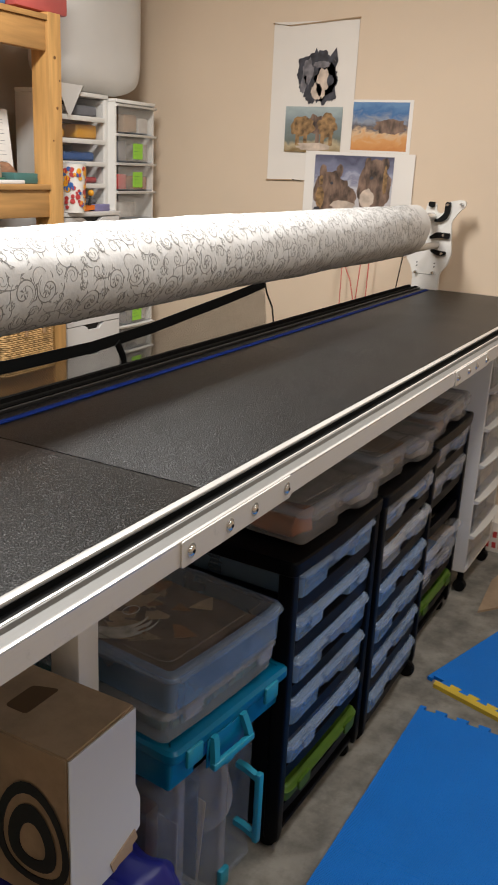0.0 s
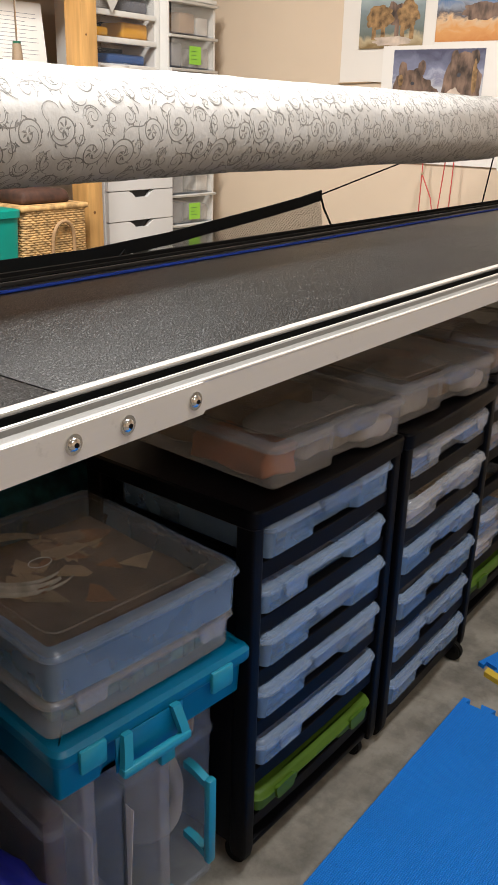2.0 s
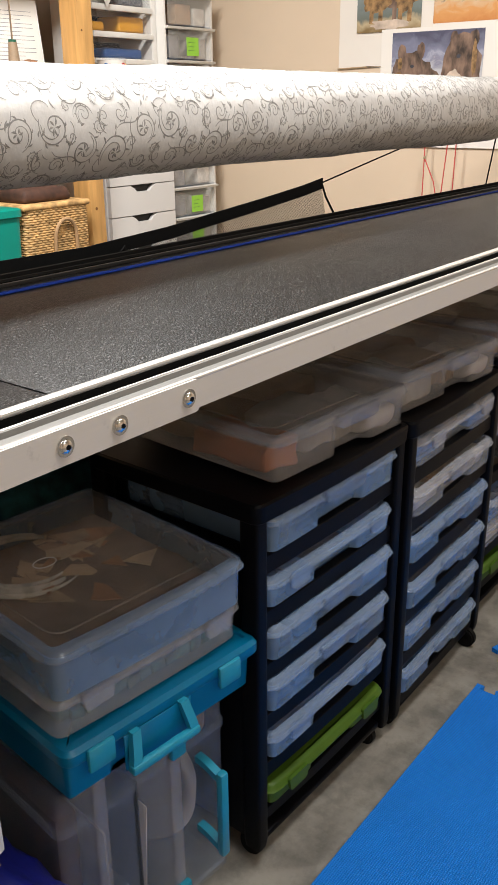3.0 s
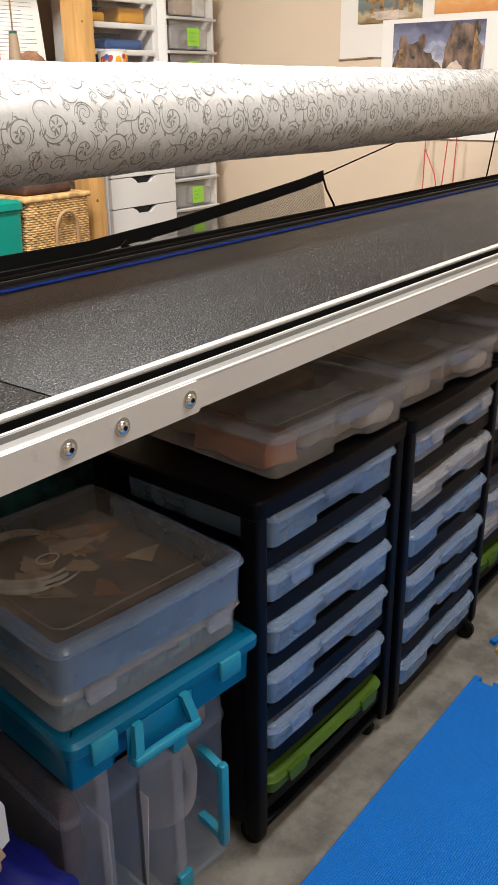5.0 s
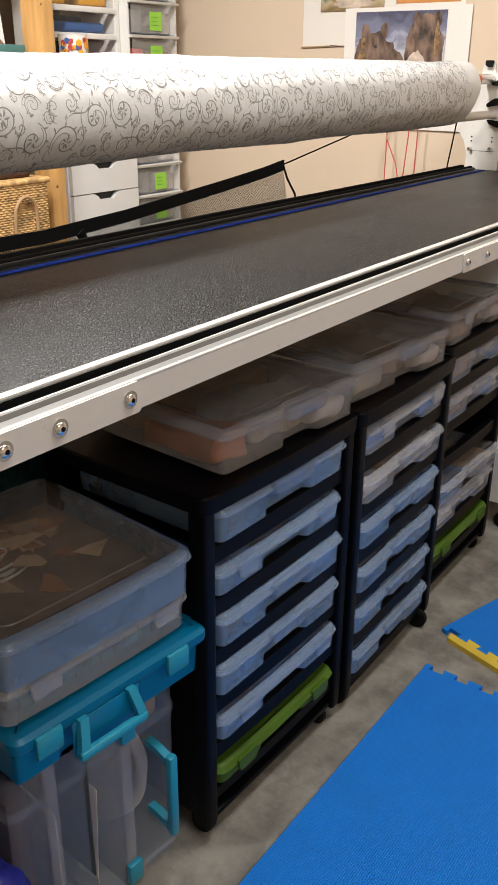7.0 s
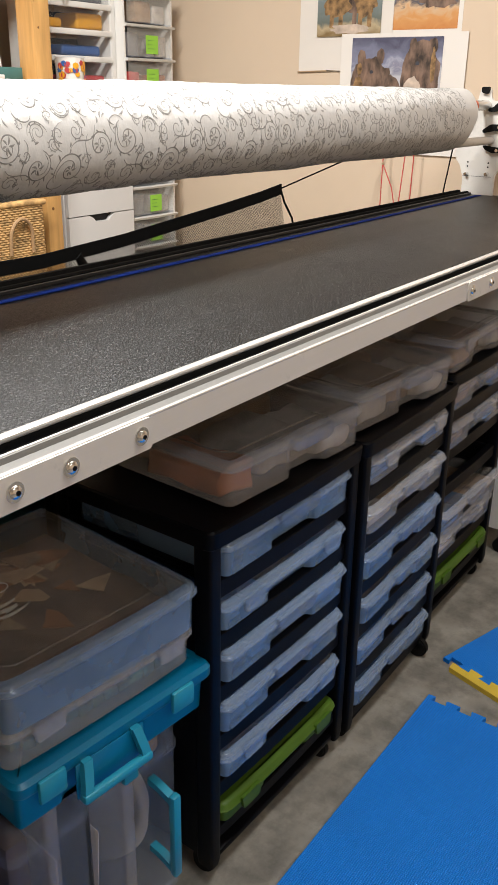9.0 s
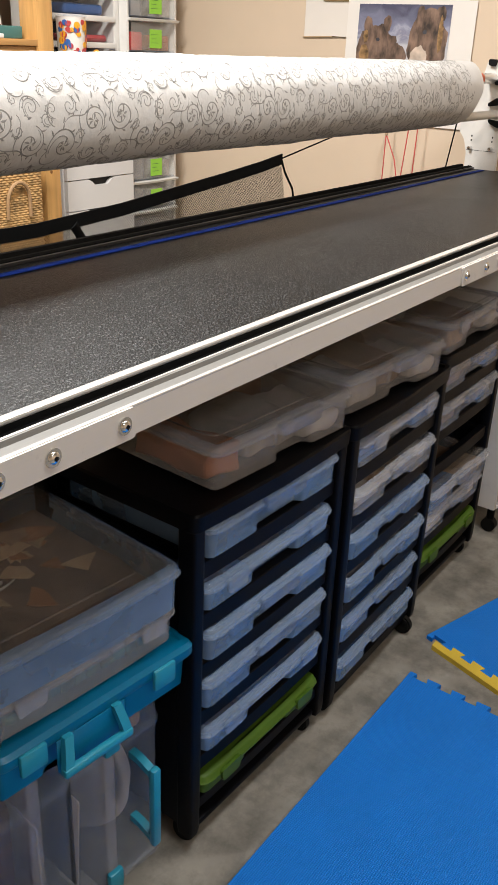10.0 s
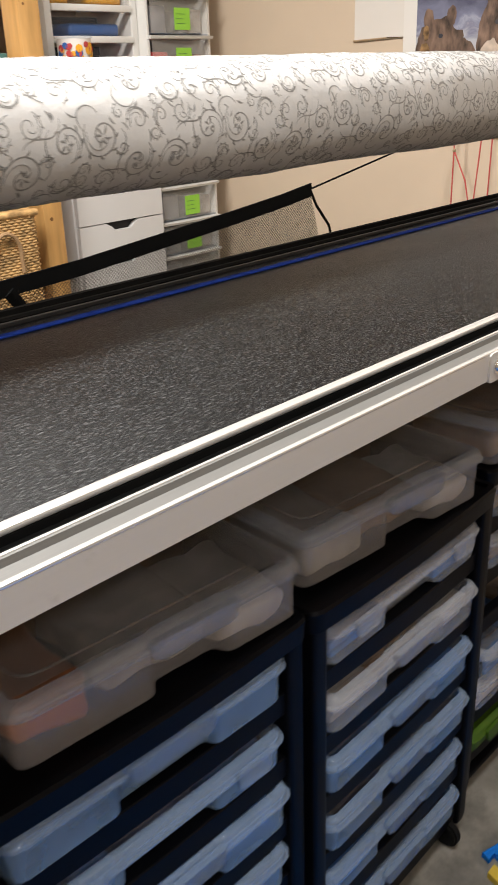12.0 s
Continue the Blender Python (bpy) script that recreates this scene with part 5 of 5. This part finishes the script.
def picture_mat(name, stops, scale, seed, mix=0.75):
    """Painted picture: colour bands by height, broken up by noise."""
    m = mat(name, (0.5, 0.5, 0.5), 0.6)
    t = m.node_tree
    co_ = t.nodes.new("ShaderNodeTexCoord")
    sp = t.nodes.new("ShaderNodeSeparateXYZ")
    t.links.new(co_.outputs["Generated"], sp.inputs[0])
    nz = t.nodes.new("ShaderNodeTexNoise")
    nz.inputs["Scale"].default_value, nz.inputs["Detail"].default_value, nz.inputs["Distortion"].default_value = scale, 8, 0.8
    mp = t.nodes.new("ShaderNodeMapping")
    mp.inputs["Location"].default_value = (seed, seed * 0.7, seed * 1.3)
    t.links.new(co_.outputs["Generated"], mp.inputs[0])
    t.links.new(mp.outputs[0], nz.inputs["Vector"])
    ad = t.nodes.new("ShaderNodeMath"); ad.operation = "MULTIPLY_ADD"; ad.inputs[1].default_value = mix
    t.links.new(nz.outputs[0], ad.inputs[0]); t.links.new(sp.outputs[2], ad.inputs[2])
    sb = t.nodes.new("ShaderNodeMath"); sb.operation = "SUBTRACT"; sb.inputs[1].default_value = mix * 0.5
    t.links.new(ad.outputs[0], sb.inputs[0])
    rp = t.nodes.new("ShaderNodeValToRGB")
    els = rp.color_ramp.elements
    while len(els) < len(stops):
        els.new(0.5)
    for el, (pos, c) in zip(els, stops):
        el.position, el.color = pos, (*c, 1)
    t.links.new(sb.outputs[0], rp.inputs[0])
    t.links.new(rp.outputs[0], t.nodes["Principled BSDF"].inputs["Base Color"])
    return m


def blob(cy, cz, ry, rz, seed, x, rough=0.25, n=40):
    """A ragged flat patch of colour."""
    lp = []
    for k in range(n):
        a = 2 * math.pi * k / n
        r = 1 + rough * noise.noise(Vector((math.cos(a) * 2 + seed, math.sin(a) * 2, seed))) + rough * 0.4 * noise.noise(Vector((math.cos(a) * 9 + seed, math.sin(a) * 9, seed)))
        lp.append((cy + ry * r * math.cos(a), cz + rz * r * math.sin(a)))
    return loft([[Vector((x + d, p[0], p[1])) for p in lp] for d in (0.0003, 0.0)])


FUR = mat("brown_grey_paint", (0.15, 0.095, 0.068), 0.6, vary=0.8, scale=40, stretch=(1, 1, 0.5))
FURD = mat("charcoal_paint", (0.035, 0.035, 0.045), 0.6, vary=0.7, scale=30)
FURL = mat("pale_tan_paint", (0.52, 0.42, 0.34), 0.6, vary=0.3, scale=25)
FURO = mat("ochre_paint", (0.25, 0.145, 0.06), 0.6, vary=0.7, scale=45)

big = thing("fabric_panel_picture", "white cloth panel with a dark painted oval on wall", "picture", pose(0, 0, 0), "pictures pinned on the wall")
part("cloth", sheet("cloth", "", 1.022, 1.432, 1.385, 2.055, 0.001, curl=0.004), mat("white_cloth", (0.74, 0.69, 0.63), 0.8, vary=0.03, scale=4), big)
part("hem", tube([(XE - 0.006, 1.436, 2.050), (XE - 0.007, 1.35, 2.040), (XE - 0.007, 1.2, 2.050), (XE - 0.006, 1.018, 2.064)], 0.003, seg=6), M_TAN, big)
part("hem", tube([(XE - 0.006, 1.435, 1.385), (XE - 0.006, 1.30, 1.389), (XE - 0.006, 1.20, 1.388)], 0.003, seg=6), M_TAN, big)
M_MIDG = mat("mid_grey_paint", (0.15, 0.14, 0.15), 0.6, vary=0.5, scale=40)
for cy, cz, ry, rz, seed, ma, lay in ((1.205, 1.830, 0.098, 0.104, 3, FURD, 0), (1.160, 1.800, 0.052, 0.085, 8, FURD, 0), (1.180, 1.805, 0.030, 0.060, 9, FURL, 1), (1.205, 1.770, 0.026, 0.034, 10, FURL, 1),
                                      (1.250, 1.850, 0.026, 0.050, 5, M_MIDG, 1), (1.185, 1.880, 0.040, 0.014, 6, M_MIDG, 1), (1.270, 1.800, 0.014, 0.040, 7, M_MIDG, 1), (1.140, 1.815, 0.016, 0.022, 12, FURD, 2)):
    part("painted_patch", blob(cy, cz, ry, rz, seed, XE - 0.0072 - 0.0005 * lay, 0.34, 70), ma, big)
for y, lean in ((1.130, -0.010), (1.212, 0.004)):
    part("painted_patch", loft([[Vector((XE - 0.0074 + d, y + a, z)) for a, z in ((-0.022, 1.890), (0.024, 1.905), (lean, 1.948))] for d in (0.0002, 0)]), FURD, big)

p1 = thing("painted_print", "print of ochre shapes on grey-green ground pinned to the wall", "picture", pose(0, 0, 0), "pictures pinned on the wall")
part("paper", box(XE - 0.0078, XE - 0.0070, 1.070, 1.350, 1.512, 1.706), picture_mat("field_picture", [(0.0, (0.20, 0.13, 0.05)), (0.18, (0.45, 0.36, 0.22)), (0.28, (0.13, 0.15, 0.13)), (0.7, (0.20, 0.25, 0.26)), (1.0, (0.36, 0.42, 0.42))], 4, 1.0, 0.4), p1)
part("painted_patch", blob(1.262, 1.622, 0.060, 0.042, 1, XE - 0.0084, 0.3), FURO, p1)
part("painted_patch", blob(1.140, 1.630, 0.048, 0.052, 2, XE - 0.0084, 0.3), FURO, p1)
part("painted_patch", blob(1.200, 1.632, 0.045, 0.040, 7, XE - 0.0083, 0.3), FUR, p1)
for y in (1.285, 1.245, 1.185, 1.160, 1.120):
    part("painted_patch", box(XE - 0.0085, XE - 0.0082, y - 0.009, y + 0.009, 1.543, 1.612), FURO if y != 1.185 else FUR, p1)
part("painted_patch", blob(1.205, 1.537, 0.085, 0.016, 4, XE - 0.0086, 0.4), FURL, p1)

p2 = thing("painted_print", "print of blue and orange landscape pinned to the wall", "picture", pose(0, 0, 0), "pictures pinned on the wall")
part("paper", box(XE - 0.0016, XE - 0.0006, 0.748, 1.064, 1.520, 1.738), M_PAPER, p2)
part("print", box(XE - 0.0024, XE - 0.0018, 0.765, 1.054, 1.530, 1.728), picture_mat("dusk_picture", [(0.0, (0.55, 0.22, 0.06)), (0.22, (0.62, 0.30, 0.10)), (0.38, (0.62, 0.42, 0.25)), (0.48, (0.10, 0.09, 0.10)), (0.62, (0.25, 0.28, 0.34)), (0.78, (0.05, 0.14, 0.32)), (1.0, (0.12, 0.24, 0.42))], 5, 2.3, 0.62), p2)
part("painted_patch", blob(0.845, 1.630, 0.072, 0.030, 6, XE - 0.0029, 0.5), FUR, p2)

p3 = thing("painted_print", "print of brown and slate shapes on white paper", "picture", pose(0, 0, 0), "pictures pinned on the wall")
part("paper", sheet("paper", "", 0.715, 1.235, 1.092, 1.5195, 0.0008, x=XE - 0.0066, curl=0.0022, seed=4), M_PAPER, p3)
part("print", box(XE - 0.0112, XE - 0.0106, 0.808, 1.185, 1.245, 1.505), picture_mat("slate_picture", [(0.0, (0.50, 0.46, 0.44)), (0.30, (0.52, 0.50, 0.52)), (0.52, (0.48, 0.48, 0.52)), (0.60, (0.22, 0.22, 0.30)), (0.66, (0.34, 0.35, 0.44)), (0.72, (0.20, 0.21, 0.30)), (1.0, (0.07, 0.07, 0.12))], 5, 5.1, 0.55), p3)
XP = XE - 0.0117
for cy, cz, ry, rz, seed, ma, lay in ((1.097, 1.340, 0.088, 0.092, 11, FUR, 0), (0.892, 1.374, 0.076, 0.122, 12, FUR, 0), (1.020, 1.325, 0.050, 0.050, 17, FUR, 1),
                                      (1.140, 1.432, 0.018, 0.030, 21, FUR, 1), (1.060, 1.440, 0.016, 0.028, 22, FUR, 1), (0.926, 1.476, 0.016, 0.024, 23, FUR, 1), (0.846, 1.474, 0.018, 0.026, 24, FUR, 1),
                                      (1.148, 1.395, 0.010, 0.022, 13, FURO, 2), (1.035, 1.292, 0.060, 0.020, 15, FURL, 2), (0.922, 1.325, 0.034, 0.042, 14, FURL, 2), (1.150, 1.320, 0.020, 0.050, 18, FURO, 2),
                                      (0.842, 1.410, 0.010, 0.060, 16, FURO, 2), (0.905, 1.415, 0.008, 0.007, 19, FURD, 2), (1.095, 1.385, 0.008, 0.006, 20, FURD, 2), (1.160, 1.262, 0.020, 0.016, 25, FURD, 3)):
    part("painted_patch", blob(cy, cz, ry, rz, seed, XP - 0.0004 * lay, 0.22), ma, p3)

# elastic cords between the frame and the wall
cords = thing("elastic_cords", "red elastic cords and a black strap hanging behind the frame", "cord", pose(0, 0, 0))
part("cord", tube([(2.20, 0.985, 0.80), (2.20, 0.985, 1.16)], 0.0022, seg=6), M_PINK, cords)
part("cord", tube([(2.20, 0.983, 1.055), (2.20, 0.94, 0.97), (2.20, 0.90, 0.80)], 0.0022, seg=6), M_PINK, cords)
part("cord", tube([(2.20, 0.915, 0.80), (2.20, 0.888, 1.16)], 0.0022, seg=6), M_PINK, cords)
part("cord", tube([(2.20, 0.862, 0.80), (2.20, 0.856, 1.16)], 0.0022, seg=6), M_PINK, cords)
part("strap", tube([(2.14, 0.715, 0.80), (2.14, 0.70, 0.98), (2.14, 0.675, 1.16)], 0.005, seg=6, flat=0.4), M_STRAP, cords)
bm = bmesh.new()
bmesh.ops.create_uvsphere(bm, u_segments=10, v_segments=8, radius=0.006, matrix=pose(2.20, 0.984, 1.058))
part("bead", bm, M_TAN, cords)

# ---- foam mats on the floor ----
def toothed(length, n, depth, phase=0):
    """Points of a jigsaw edge along +x from 0 to length, teeth towards +y."""
    pts = []
    p = length / n
    for k in range(n):
        a = k * p
        pts += [(a + p * 0.28, 0.0), (a + p * 0.20, depth), (a + p * 0.80, depth), (a + p * 0.72, 0.0)]
    return pts


def foam_mat(m, edges, label):
    """Square mat; edges: which of bottom, right, top, left have teeth (+1) or sockets (-1) or none (0)."""
    S = 0.61
    corners = [(0, 0), (S, 0), (S, S), (0, S)]
    poly = []
    for k in range(4):
        a, b = Vector(corners[k]), Vector(corners[(k + 1) % 4])
        u = (b - a).normalized()
        out = Vector((u.y, -u.x))
        poly.append(a)
        if edges[k]:
            for s, d in toothed(S, 10, 0.017):
                poly.append(a + u * s + out * d * edges[k])
    bm = bmesh.new()
    lo = [bm.verts.new((p.x, p.y, 0.0008)) for p in poly]
    hi = [bm.verts.new((p.x, p.y, 0.012)) for p in poly]
    n = len(poly)
    for i in range(n):
        bm.faces.new((lo[i], lo[(i + 1) % n], hi[(i + 1) % n], hi[i]))
    top_face = bm.faces.new(hi)
    bm.normal_update()
    bmesh.ops.triangulate(bm, faces=[top_face], ngon_method="EAR_CLIP")
    return solid("foam_mat", bm, M_MATB, label, "foam mat", "interlocking foam floor mats", m=m, smooth=None)


foam_mat(pose(0.640 - 0.61, -0.020 - 0.61, 0), (0, -1, 0, -1), "royal blue textured foam mat with jigsaw edge on concrete")
foam_mat(pose(0.640 - 1.2203, -0.020 - 0.61, 0), (0, 1, 0, 0), "royal blue textured foam mat with jigsaw edge on concrete")
foam_mat(pose(0.640 - 0.61, -0.020 - 1.2203, 0), (0, -1, 1, 0), "royal blue textured foam mat with jigsaw edge on concrete")
A = -16.5
M2 = pose(0.793, 0.010, 0, 0, 0, A)
foam_mat(M2 @ pose(0, -0.61, 0), (0, 0, 0, -1), "royal blue foam mat with yellow border, turned aside")
S = 0.61
bm = bmesh.new()
poly = [(-0.026, -S), (-0.0005, -S)] + [(d - 0.0005, s_ - S) for s_, d in toothed(S, 10, 0.016)[:-4]] + [(-0.0005, -0.030), (-0.022, -0.036)]
lo = [bm.verts.new((x, y, 0.0)) for x, y in poly]
hi = [bm.verts.new((x, y, 0.0135)) for x, y in poly]
for i in range(len(poly)):
    bm.faces.new((lo[i], lo[(i + 1) % len(poly)], hi[(i + 1) % len(poly)], hi[i]))
top_face = bm.faces.new(hi)
bm.normal_update()
bmesh.ops.triangulate(bm, faces=[top_face], ngon_method="EAR_CLIP")
solid("yellow_mat_border", bm, M_MATY, "yellow foam border strip with teeth beside a blue mat", "foam mat border", m=M2, smooth=None)

# cardboard sheet and a patterned box on the floor beyond
solid("cardboard_sheet", prism([(1.291, -0.009), (1.66, -0.30), (1.90, -0.05), (1.56, 0.01)][::1], 0.0, 0.008), M_CARD, "flat brown cardboard sheet on the concrete floor", "cardboard", smooth=None)
pb = thing("patterned_box", "small red and white patterned box on the floor", "box", pose(1.83, 0.0, 0.0))
part("body", box(0, 0.16, 0, 0.12, 0, 0.13, 0.004), M_PAPER, pb)
for i in range(4):
    for j in range(2):
        part("red_patch", box(-0.0012, -0.0002, 0.012 + i * 0.027, 0.028 + i * 0.027, 0.02 + j * 0.045, 0.045 + j * 0.045), M_RED, pb)
